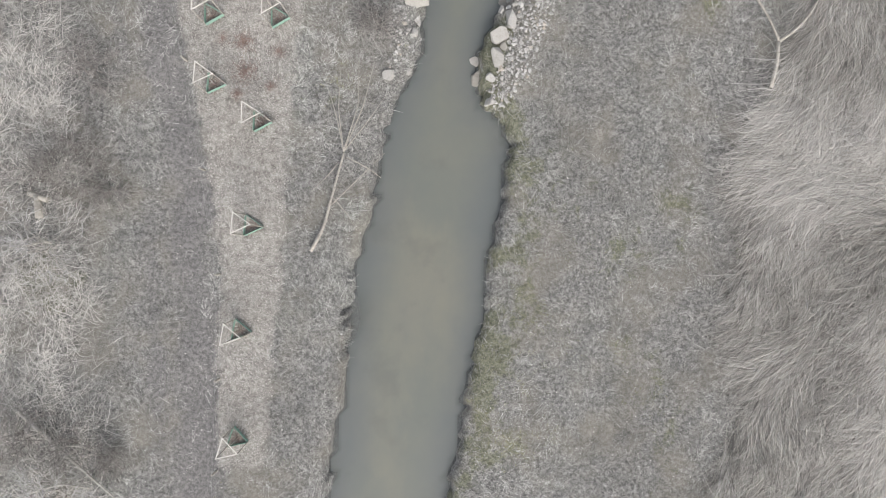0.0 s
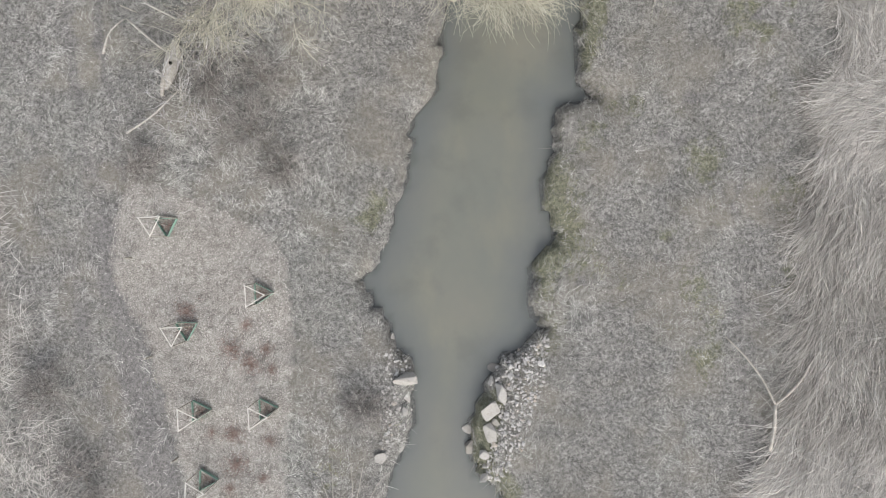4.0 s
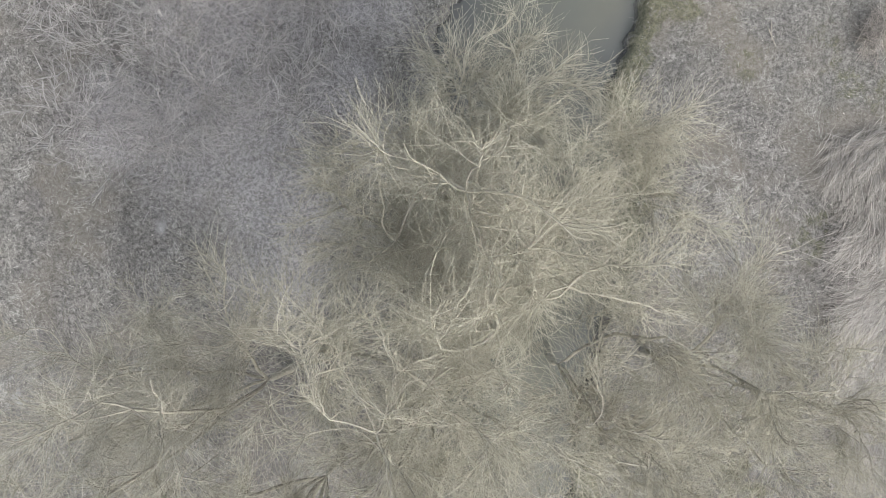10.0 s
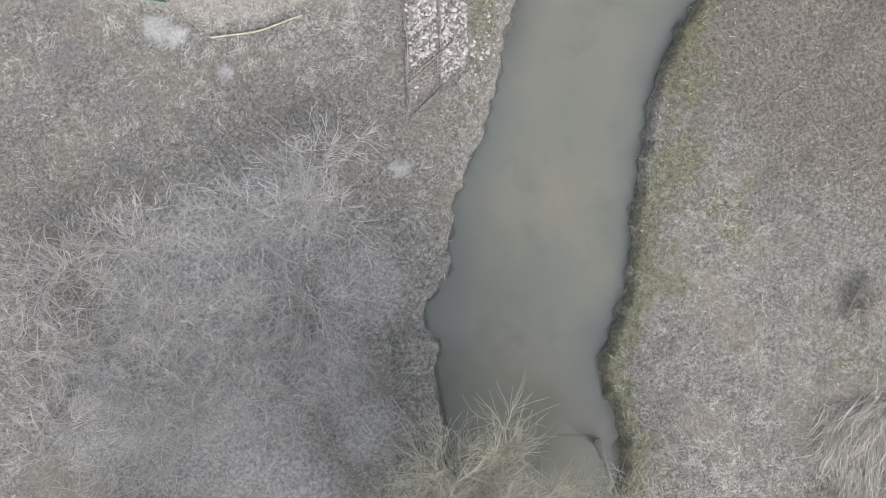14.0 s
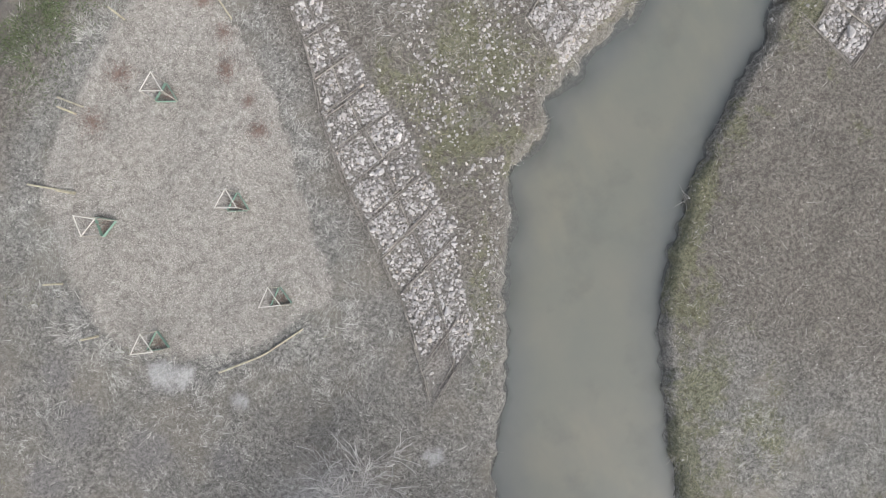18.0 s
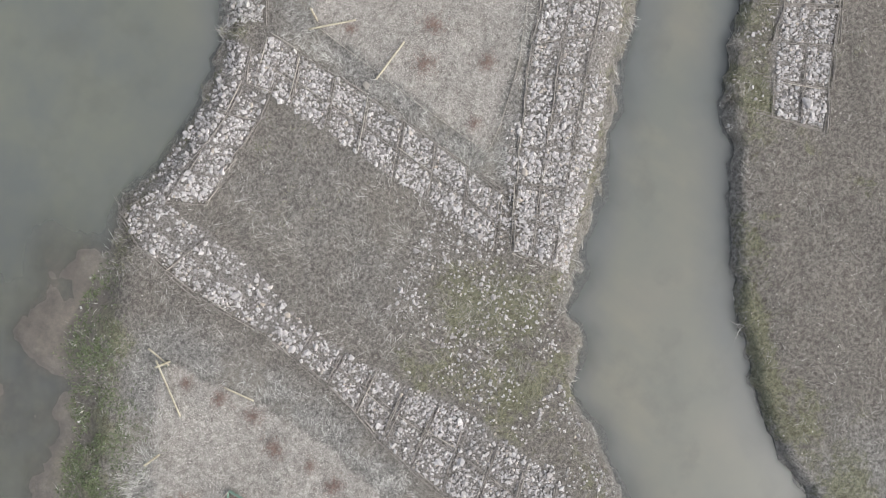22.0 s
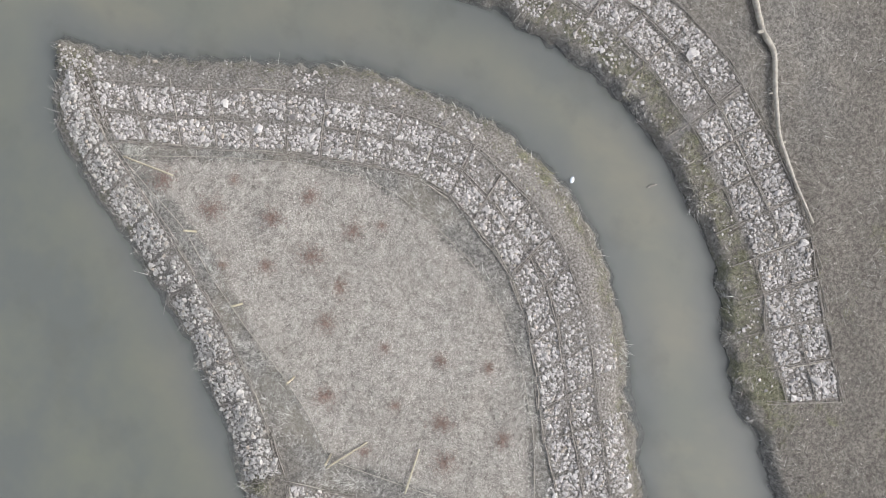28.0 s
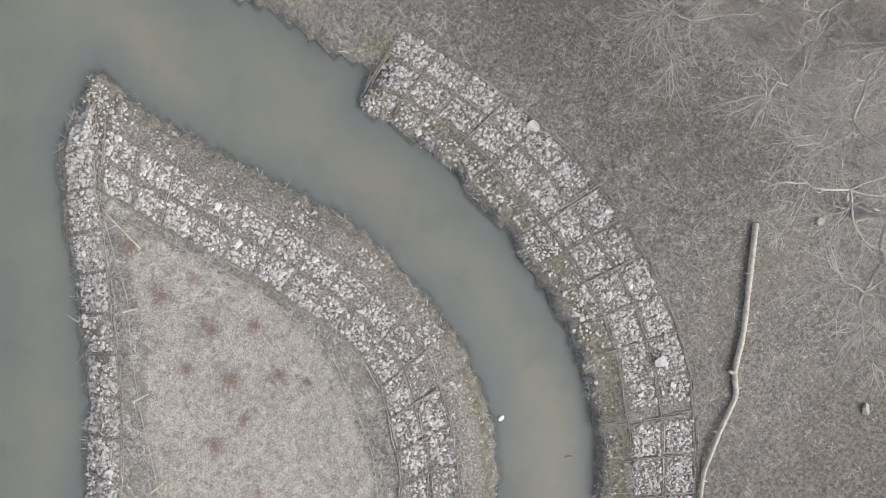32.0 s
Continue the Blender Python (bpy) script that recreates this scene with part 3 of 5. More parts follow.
SERE = SERE * (1 - 0.3 * np.maximum(step(37, 42, gx) * step(60, 66, gy), blobs(gx, gy, [(12.2, 69.5, 3.6), (11.5, 66, 2.5)])))
SERE = np.maximum(SERE, 0.32 * step(43, 51, gy + 2 * fbm(gx * 0.4, gy * 0.4, 53)) * step(-0.3, 0.6, LAND) * (1 - 0.9 * np.exp(-((MULCHED + 0.6) / 1.0) ** 2)))
RUTS_AND_DARK = np.maximum(RUTS_AND_DARK, 0.7 * np.exp(-(line_distance(wx, wy, [(11.6, -8), (12.0, 0), (12.3, 8), (12.4, 14), (12.9, 20), (13.7, 26)]) / 0.2) ** 2) * step(0.35, 0.6, fbm(gx * 0.7, gy * 0.4, 231)))
RUTS_AND_DARK = np.maximum(RUTS_AND_DARK, np.exp(-(line_distance(wx, wy, CHANNEL) / 0.28) ** 2))
# soft patches round the willows: darker ground, fewer blades
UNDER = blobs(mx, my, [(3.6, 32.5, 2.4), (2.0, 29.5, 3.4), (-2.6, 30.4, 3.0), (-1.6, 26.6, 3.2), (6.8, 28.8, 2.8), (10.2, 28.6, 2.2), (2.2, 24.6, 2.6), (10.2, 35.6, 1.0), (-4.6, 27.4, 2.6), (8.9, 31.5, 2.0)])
RUTS_AND_DARK = np.maximum(RUTS_AND_DARK, np.clip(0.6 * UNDER * (0.3 + 1.3 * fbm(gx * 1.1, gy * 1.1, 211)), 0, 1))
# darker ground where the bushes stand
RUTS_AND_DARK = np.maximum(RUTS_AND_DARK, 0.28 * blobs(mx, my, [(-13.5, 6.9, 0.9), (-14.0, 4.0, 1.2), (-15.4, 2.8, 1.1), (-13.1, 2.3, 1.0), (-14.0, -7.4, 1.1), (-16.0, -7.0, 1.2), (-12.9, -8.2, 0.7), (-6.1, 20.3, 1.3), (-7.8, 21.7, 1.1), (-10.7, 19.0, 0.6), (-8.2, 23.4, 0.9), (-5.0, 18.4, 0.8), (-2.3, 9.0, 0.7), (-14.6, 10.4, 0.9), (-16.2, 8.0, 0.9)]))
LUSH = blobs(mx, my, [(6.8, 22.8, 1.2), (6.5, 19.2, 1.3), (6.0, 17.4, 1.0), (5.7, 13.4, 1.1), (7.2, 24.6, 1.0), (0.2, 21.8, 1.0), (-1.2, 18.2, 1.0), (-0.8, 23.6, 1.2), (6.2, 11.8, 0.7)])
WET = step(0.12, -0.02, GZ - WATER_Z)


def field(grid, x, y):
    """Bilinear look-up in the fine middle of a grid."""
    k = len(far)
    fx, fy = np.clip((np.asarray(x) - X0) / FINE, 0, len(GX) - 2 * k - 2), np.clip((np.asarray(y) - Y0) / FINE, 0, len(GY) - 2 * k - 2)
    ix, iy = fx.astype(int), fy.astype(int)
    tx, ty = fx - ix, fy - iy
    ix, iy = ix + k, iy + k
    return (grid[iy, ix] * (1 - tx) + grid[iy, ix + 1] * tx) * (1 - ty) + (grid[iy + 1, ix] * (1 - tx) + grid[iy + 1, ix + 1] * tx) * ty


def ground_z(x, y):
    return float(field(GZ, x, y))


def grid_faces(nx, ny):
    i = np.arange(nx * ny).reshape(ny, nx)
    return np.stack([i[:-1, :-1], i[:-1, 1:], i[1:, 1:], i[1:, :-1]], -1).reshape(-1, 4)


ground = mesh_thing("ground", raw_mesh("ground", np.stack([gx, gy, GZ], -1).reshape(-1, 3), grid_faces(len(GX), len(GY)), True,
                    mulch=step(-0.45, 0.5, MULCHED).ravel(), mud=np.clip(MUD * 1.3 * step(-0.5, 0.3, 0.25 - (GZ - WATER_Z)), 0, 1).ravel(), moss=MOSS.ravel(), litter=np.clip(LITTER, 0, 1).ravel(), ruts_and_dark=np.clip(RUTS_AND_DARK, 0, 1).ravel(), ash=ASH.ravel(), sage=SAGE.ravel(), gravel=(step(-0.3, 0.35, STONY + 0.9 * (fbm(gx * 1.6, gy * 1.6, 63) - 0.5)) * step(-0.1, 0.5, LAND)).ravel(), sere=((0.95 - 0.4 * FIELD) * SERE).ravel(), wet=WET.ravel()), MAT_GROUND)
tagged(ground, "matted dry grass, soil and wood chip ground along a creek", "ground", kind="structure")

near = np.array([4, 10, 30, 100, 300, 780], float)
WX = np.concatenate([X0 - near[::-1], np.arange(X0, X1 + 0.01, 0.35), X1 + near])
WY = np.concatenate([Y0 - near[::-1], np.arange(Y0, Y1 + 0.01, 0.35), Y1 + near])
sx, sy = np.meshgrid(WX, WY)
depth = np.clip(WATER_Z - field(GZ, sx, sy), 0, 3)
outer = (sx < X0) | (sx > X1) | (sy < Y0) | (sy > Y1)
cover = np.where(outer, 1.0, 0.4 + 0.6 * (1 - np.exp(-depth * 9))) * (1 - 0.28 * np.clip(field(MUD, sx, sy), 0, 1))
# where the painted sky reflection lies: a band inside the waterline
sky_rim = step(-1.9, -0.1, field(LAND, sx, sy) + 1.1 * (fbm(sx * 0.35, sy * 0.35, 201) - 0.5))
pool = step(0, 6, sy - 72 + 0.9 * (12 - sx) * 0.3) * step(1.5, -3.0, sx - 14 - (sy - 76) * 1.05)
water = mesh_thing("water", raw_mesh("water", np.stack([sx, sy, np.full(sx.shape, WATER_Z)], -1).reshape(-1, 3), grid_faces(len(WX), len(WY)), True, cover=cover.ravel(), pool=pool.ravel(), sky_rim=sky_rim.ravel()), MAT_WATER)
tagged(water, "still grey-green turbid creek and pond water", "water", kind="structure")

# ---- grass, reeds, chips: loose blades in one mesh a kind ----
VALLEY = [(0, -4), (1, 14), (3, 32), (6, 46), (9, 57), (14, 65), (20, 69), (28, 72), (36, 75)]


def scattered(n, x0=X0, x1=X1, y0=Y0, y1=Y1, reach=19.5):
    x, y = rng.uniform(x0, x1, n), rng.uniform(y0, y1, n)
    keep = line_distance(x, y, VALLEY) < reach
    return x[keep], y[keep]


def blades(x, y, z, way, length, width, lift):
    """One thin triangle a blade: base, base, tip."""
    dx, dy = np.cos(way), np.sin(way)
    a = np.stack([x - dy * width / 2, y + dx * width / 2, z], -1)
    b = np.stack([x + dy * width / 2, y - dx * width / 2, z], -1)
    c = np.stack([x + dx * length, y + dy * length, z + lift * length], -1)
    verts = np.stack([a, b, c], 1).reshape(-1, 3)
    return verts, np.arange(len(verts)).reshape(-1, 3)


def bent_blades(x, y, z, way, length, width, lift, bend):
    """Three triangles a blade, with a knee: rising first, then bowed over."""
    dx, dy = np.cos(way), np.sin(way)
    ex, ey = np.cos(way + bend), np.sin(way + bend)
    mx, my, mz = x + dx * length * 0.5, y + dy * length * 0.5, z + lift * length
    w = width / 2
    v = np.stack([np.stack([x - dy * w, y + dx * w, z], -1), np.stack([x + dy * w, y - dx * w, z], -1),
                  np.stack([mx + dy * w * 0.8, my - dx * w * 0.8, mz], -1), np.stack([mx - dy * w * 0.8, my + dx * w * 0.8, mz], -1),
                  np.stack([mx + ex * length * 0.5, my + ey * length * 0.5, mz - lift * length * 0.25], -1)], 1)
    i = np.arange(len(x))[:, None] * 5
    f = np.concatenate([i + [0, 1, 2], i + [0, 2, 3], i + [3, 2, 4]])
    return v.reshape(-1, 3), f


def grow_grass():
    x, y = scattered(2500000)
    land, mul, stony = field(LAND, x, y), field(MULCHED, x, y), field(STONY, x, y)
    thick = np.where(y < 50, fbm(x * 0.75 - 0.13 * y, y * 0.16, 41), fbm(x * 0.45, y * 0.45, 41))
    tuft = fbm(x * 2.4, y * 2.4, 45)
    lit, ruts_and_dark, moss = field(LITTER, x, y), field(RUTS_AND_DARK, x, y), field(MOSS, x, y)
    chance = (0.3 + 1.1 * step(0.3, 0.7, tuft)) * (0.55 + 0.6 * thick)
    chance *= 1 - 0.3 * np.clip(lit, 0, 1)
    chance *= (1 - 0.85 * np.clip(ruts_and_dark, 0, 1)) * (1 - 0.9 * np.clip(2 * field(ASH, x, y), 0, 1))
    umber = step(0.42, 0.6, fbm(x * 0.5 - 0.08 * y, y * 0.15, 173)) * step(58, 48, y)
    chance *= 1 - 0.35 * umber
    pale = field(LUSH, x, y)
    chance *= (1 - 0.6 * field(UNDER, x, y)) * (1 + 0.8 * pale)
    chance *= np.where(mul > 0, 0.06, 1) * np.where(stony > 0, 0.22, 1)
    chance *= step(-0.05, 0.12, land) * (1 - 0.8 * field(MUD, x, y))
    keep = rng.random(len(x)) < np.clip(chance, 0, 1)
    x, y, tuft, thick, moss, lit, land, umber, pale = (q[keep] for q in (x, y, tuft, thick, moss, lit, land, umber, pale))
    knot = vnoise(x * 5.5, y * 5.5, 221)
    n = len(x)
    way = 14 * fbm(x * 0.5, y * 0.5, 51) + rng.normal(0, 0.75, n)
    length = (0.09 + 0.2 * rng.random(n) + 0.2 * (rng.random(n) < 0.1)) * (0.65 + 0.8 * step(0.4, 0.75, tuft)) * (1 - 0.35 * np.clip(lit, 0, 1))
    lush = step(0.36, 0.95, (0.25 + 1.3 * fbm(x * 1.6, y * 1.6, 55)) * moss ** 0.6 + 1.0 * step(0.5, 0.75, fbm(x * 0.3, y * 0.3, 58)) * fbm(x * 1.5, y * 1.5, 61))
    green = rng.random(n) < 0.6 * lush * (1 - 0.9 * step(36, 39, x))
    tone = np.clip(0.14 + 0.16 * step(-10.5, -12.5, x) * step(45, 30, y) - 0.2 * step(2.5, 5, x) * step(11, 8, x - 0.15 * y) * step(32, 24, y) - 0.32 * step(11, 13, x) * step(34, 38, y) * step(60, 54, y) - 0.2 * umber + 1.4 * (thick - 0.28) + 0.8 * (tuft - 0.45) + 0.45 * (knot - 0.5) + 0.4 * pale + 0.15 * step(36, 39, x) * step(57, 61, y) + 0.34 * np.clip(lit, 0, 1) + 0.3 * np.exp(-((field(MULCHED, x, y) + 0.6) / 0.8) ** 2) + rng.normal(0, 0.15, n), 0, 1)
    z = field(GZ, x, y) - 0.01
    brown = ~green & (rng.random(n) < 0.9 * field(SERE, x, y))
    silver = ~green & ~brown & (rng.random(n) < 0.85 * field(SAGE, x, y))
    for name, pick, mat, label in (("dry_grass", ~green & ~brown & ~silver, MAT_GRASS, "matted dry winter grass, greyish straw coloured"), ("grey_green_grass", silver, MAT_SAGE, "matted grey-green winter grass in streaks"), ("sparse_brown_grass", brown, MAT_SERE, "short sparse brownish grass with pale stalks"), ("green_grass", green, MAT_GREEN, "short new green grass and moss among dry thatch")):
        v, f = blades(x[pick], y[pick], z[pick], way[pick], length[pick] * (1 if mat in (MAT_GRASS, MAT_SAGE) else 0.6), rng.uniform(0.012, 0.028, pick.sum()), rng.uniform(0.05, 0.4, pick.sum()))
        ob = mesh_thing(name, raw_mesh(name, v, f, tone=np.repeat(tone[pick], 3)), mat)
        tagged(ob, label, "grass", kind="stuff")


def grow_tussocks():
    """Longer pale straw hanging over the banks and in tufts."""
    x, y = scattered(620000)
    land, mul = field(LAND, x, y), field(MULCHED, x, y)
    tuft = fbm(x * 1.1, y * 1.1, 71, 2)
    bank = np.exp(-((land - 0.45) / 0.4) ** 2)
    keep = (land > 0.02) & (mul < -0.1) & (rng.random(len(x)) < np.clip(0.5 * step(0.56, 0.72, tuft) + 0.28 * bank * step(0.4, 0.65, tuft), 0, 1) * (1 - 0.8 * np.clip(field(LITTER, x, y) + field(RUTS_AND_DARK, x, y), 0, 1)) * (1 - field(MUD, x, y)) * np.where(field(STONY, x, y) > -0.2, 0.25, 1))
    x, y, tuft = x[keep], y[keep], tuft[keep]
    n = len(x)
    way = 20 * fbm(x * 0.7, y * 0.7, 75, 2) + rng.normal(0, 0.5, n)
    v, f = bent_blades(x, y, field(GZ, x, y) - 0.01, way, rng.uniform(0.12, 0.38, n), rng.uniform(0.009, 0.016, n), rng.uniform(0.1, 0.45, n), rng.normal(0, 0.5, n))
    ob = mesh_thing("straw_tussock", raw_mesh("straw_tussock", v, f, tone=np.repeat(np.clip(0.2 + 0.8 * (tuft - 0.3) + rng.normal(0, 0.15, n), 0, 1), 5)), MAT_GRASS)
    tagged(ob, "long pale straw in bowed-over tufts", "grass", kind="stuff")


REED_BELTS = [
    [(15.2, 12), (12.9, 5.0), (11.8, -0.8), (12.4, -4.6), (11.0, -9.1), (10.8, -14), (23, -14), (23, 12)],
    [(23, 12), (14.6, 12.4), (15.4, 16.0), (16.8, 21.5), (17.2, 26.8), (19.0, 30), (19.2, 36), (23.5, 36)],
    [(-20, -14), (-13.6, -14), (-13.0, -6), (-14.0, 3), (-14.8, 10), (-16.5, 20), (-20, 20)],
]


def grow_reeds():
    x, y = scattered(900000, -20, 24, -14, 37, 25)
    inner = np.full(len(x), -1e9)
    for poly in REED_BELTS:
        inner = np.maximum(inner, inside_distance(x + 1.2 * (fbm(x * 0.6, y * 0.6, 81) - 0.5), y, poly))
    clump = fbm(x * 0.9, y * 0.9, 83, 3)
    west = np.where(x < 0, 0.22, 1.0)
    keep = (inner > -0.3) & (rng.random(len(x)) < west * step(-0.3, 0.8, inner) * (0.25 + 0.9 * step(0.36, 0.62, clump)))
    x, y, clump = x[keep], y[keep], clump[keep]
    n = len(x)
    swirl = np.where(x > 0, 3.95, 0.6) + 2.6 * (fbm(x * 0.3, y * 0.3, 85, 3) - 0.5)
    way = swirl + rng.normal(0, np.where(x > 0, 0.36, 0.9), n) + (rng.random(n) < 0.1) * rng.uniform(0, 6.28, n)
    length = rng.uniform(0.8, 2.7, n) * np.where(x > 0, 1.0, 0.45)
    v, f = bent_blades(x, y, field(GZ, x, y), way, length, rng.uniform(0.011, 0.026, n), rng.uniform(0.05, 0.26, n), rng.normal(0.1, 0.5, n))
    ob = mesh_thing("reed_bed", raw_mesh("reed_bed", v, f, tone=np.repeat(np.clip(0.12 - 0.45 * step(0.45, 0.65, fbm(x * 0.28, y * 0.2, 89, 2)) * np.where(x > 0, 1, 0) + 1.1 * (clump - 0.1) + 0.6 * (vnoise(x * 2.2 + 0.9 * y, y * 2.2 - 0.9 * x, 87) - 0.5) + rng.normal(0, 0.25, n), 0, 1), 5)), MAT_REED)
    tagged(ob, "tall dry reeds flattened by wind, straw coloured", "reeds", kind="stuff")


def spread_chips():
    spread = []
    for poly in MULCH:
        lo, hi = np.min(poly, 0) - 0.4, np.max(poly, 0) + 0.4
        spread.append(rng.uniform(lo, hi, (int(np.prod(hi - lo) * 460), 2)))
    x, y = np.concatenate(spread).T
    mul = field(MULCHED, x, y)
    keep = (mul > -0.12) & (rng.random(len(x)) < 0.35 + 0.5 * fbm(x * 1.5, y * 1.5, 91))
    x, y = x[keep], y[keep]
    n = len(x)
    a = rng.uniform(0, 6.28, n)
    l, w = rng.uniform(0.011, 0.042, n), rng.uniform(0.006, 0.013, n)
    z = field(GZ, x, y) + rng.uniform(0.004, 0.03, n)
    c, s = np.cos(a), np.sin(a)
    q = []
    for i, j in ((-1, -1), (1, -1), (1, 1), (-1, 1)):
        q.append(np.stack([x + c * l * i - s * w * j, y + s * l * i + c * w * j, z + i * rng.uniform(-0.01, 0.01, n)], -1))
    patch = np.clip(0.25 + 0.9 * (fbm(x * 0.8, y * 0.8, 95) - 0.3) + rng.normal(0, 0.15, n), 0, 1)
    ob = mesh_thing("wood_chips", raw_mesh("wood_chips", np.stack(q, 1).reshape(-1, 3), np.arange(4 * n).reshape(-1, 4), tone=np.repeat(patch, 4)), MAT_CHIP)
    tagged(ob, "pale wood chip mulch spread over planting beds", "wood chips", kind="stuff")


def strew_specks():
    """Dead leaves, pale snail shells and small stones on the bare ground."""
    x, y = scattered(60000)
    keep = (field(LAND, x, y) > 0.1) & (field(MULCHED, x, y) < 0) & (rng.random(len(x)) < 0.35 + 0.5 * np.clip(field(LITTER, x, y), 0, 1))
    x, y = x[keep], y[keep]
    n = len(x)
    v, f = blades(x, y, field(GZ, x, y) + 0.05, rng.uniform(0, 6.28, n), rng.uniform(0.03, 0.09, n), rng.uniform(0.025, 0.06, n), rng.uniform(0, 0.4, n))
    ob = mesh_thing("leaf_litter", raw_mesh("leaf_litter", v, f, tone=np.repeat(rng.random(n) ** 0.6, 3)), MAT_CHIP)
    tagged(ob, "pale dead leaf scraps strewn over the ground", "leaf litter", kind="stuff")


def grow_herbs():
    """Low green plants on the wet margin of the pond."""
    n = 70000
    x, y = rng.uniform(-7, 6, n), rng.uniform(66, 76, n)
    thick = blobs(x, y, [(0.6, 71.2, 1.3), (-1.6, 70.2, 1.4), (2.4, 73.0, 1.0), (4.4, 74.4, 0.7), (-3.4, 69.4, 1.6)])
    keep = (field(LAND, x, y) > -0.05) & (rng.random(n) < thick * step(0.32, 0.55, fbm(x * 1.8, y * 1.8, 121)))
    x, y = x[keep], y[keep]
    n = len(x)
    v, f = blades(x, y, field(GZ, x, y), rng.uniform(0, 6.28, n), rng.uniform(0.06, 0.17, n), rng.uniform(0.025, 0.06, n), rng.uniform(0.1, 0.6, n))
    ob = mesh_thing("green_herbs", raw_mesh("green_herbs", v, f, tone=np.repeat(rng.random(n), 3)), MAT_HERB)
    tagged(ob, "low green herbs on the wet pond margin", "plants", kind="stuff")


# ---- trees and shrubs ----
def grow(start, way, length, segs, wobble, lift):
    """Curved branches: start (n,3), way (n,3), length (n). Gives (n, segs+1, 3)."""
    pts, d = [start], way / np.linalg.norm(way, axis=1, keepdims=True)
    for _ in range(segs):
        d = d + rng.normal(0, wobble, d.shape) + np.array([0, 0, lift])
        d /= np.linalg.norm(d, axis=1, keepdims=True)
        pts.append(pts[-1] + d * (length / segs)[:, None])
    return np.stack(pts, 1)


def fork(paths, count, low, high, spread, up, flat=0.55):
    """Starts and ways of side branches along each path."""
    n, k, _ = paths.shape
    t = rng.uniform(low, high, (n, count)) * (k - 1)
    i = np.minimum(t.astype(int), k - 2)
    f = (t - i)[..., None]
    r = np.arange(n)[:, None]
    a, b = paths[r, i], paths[r, i + 1]
    start = a * (1 - f) + b * f
    ahead = (b - a) / (np.linalg.norm(b - a, axis=2, keepdims=True) + 1e-9)
    side = rng.normal(0, 1, ahead.shape)
    side[..., 2] *= flat
    side /= np.linalg.norm(side, axis=2, keepdims=True)
    way = ahead + spread * side + np.array([0, 0, up])
    return start.reshape(-1, 3), way.reshape(-1, 3), (1 - 0.5 * t / (k - 1)).ravel()


def taper(n, k, r0, r1):
    return np.repeat(np.linspace(r0, r1, k)[None], n, 0)


def tree(name, x, y, stems, stem_len, limb_len, twigs, mat_bark, mat_twig, label, category, lean=(0, 0), thick=0.16, counts=(6, 8, 7), reach=1.0, droop=0.0, twig_len=(0.5, 1.15), fat=1.0, low=0.4):
    root = tagged(new(name), label, category)
    root.location = (x, y, ground_z(x, y))
    s0 = np.column_stack([rng.normal(0, 0.16 * (stems > 1), (stems, 2)), np.full(stems, -0.12)])
    w0 = np.column_stack([rng.normal(0, 0.22, (stems, 2)) + np.array(lean), np.ones(stems)])
    trunk = grow(s0, w0, rng.uniform(0.85, 1.15, stems) * stem_len, 6, 0.06, 0.02)
    st, wy_, sz = fork(trunk, counts[0], low, 1.0, 1.1 * reach, 0.05)
    limb = grow(st, wy_, sz * limb_len * rng.uniform(0.75, 1.3, len(st)), 7, 0.2, 0.03 - droop)
    st, wy_, sz = fork(limb, counts[1], 0.12, 1.0, 0.85, 0.02)
    branch = grow(st, wy_, sz * limb_len * 0.52 * rng.uniform(0.6, 1.35, len(st)), 5, 0.2, 0.03 - droop)
    st, wy_, sz = fork(branch, counts[2], 0.12, 1.0, 0.75, 0.0)
    spray = grow(st, wy_, sz * limb_len * 0.36 * rng.uniform(0.5, 1.5, len(st)), 3, 0.25, 0.03 - droop)
    st, wy_, sz = fork(spray, twigs, 0.0, 0.95, 0.5, 0.0)
    twig = grow(st, wy_, sz * rng.uniform(*twig_len, len(st)), 1, 0.25, 0.03 - droop)
    for k in range(stems):
        v, f = tubes(trunk[k:k + 1], taper(1, 7, thick, thick * 0.2), 8)
        mesh_thing("trunk", raw_mesh("trunk", v, f, True), mat_bark, root)
    for k in range(len(limb)):
        v, f = tubes(limb[k:k + 1], rng.uniform(0.75, 1.25) * taper(1, 8, thick * 0.33, thick * 0.1), 6)
        mesh_thing("limb", raw_mesh("limb", v, f, True), mat_bark, root)
    v, f = tubes(branch, taper(len(branch), 6, thick * 0.15, thick * 0.06) * fat, 4)
    mesh_thing("branchwork", raw_mesh("branchwork", v, f, True), mat_bark, root)["kind"] = "stuff"
    v1 = tubes(spray, taper(len(spray), 4, 0.012, 0.007) * fat, 3)
    v2 = tubes(twig, taper(len(twig), 2, 0.0085, 0.004) * fat, 3)
    v, f = merged([v1, v2])
    tone = np.concatenate([np.repeat(rng.random(len(spray)), 12), np.repeat(np.clip(rng.normal(0.5, 0.25, len(twig)), 0, 1), 6)])
    mesh_thing("crown", raw_mesh("crown", v, f, True, tone=tone), mat_twig, root)["kind"] = "stuff"
    return root


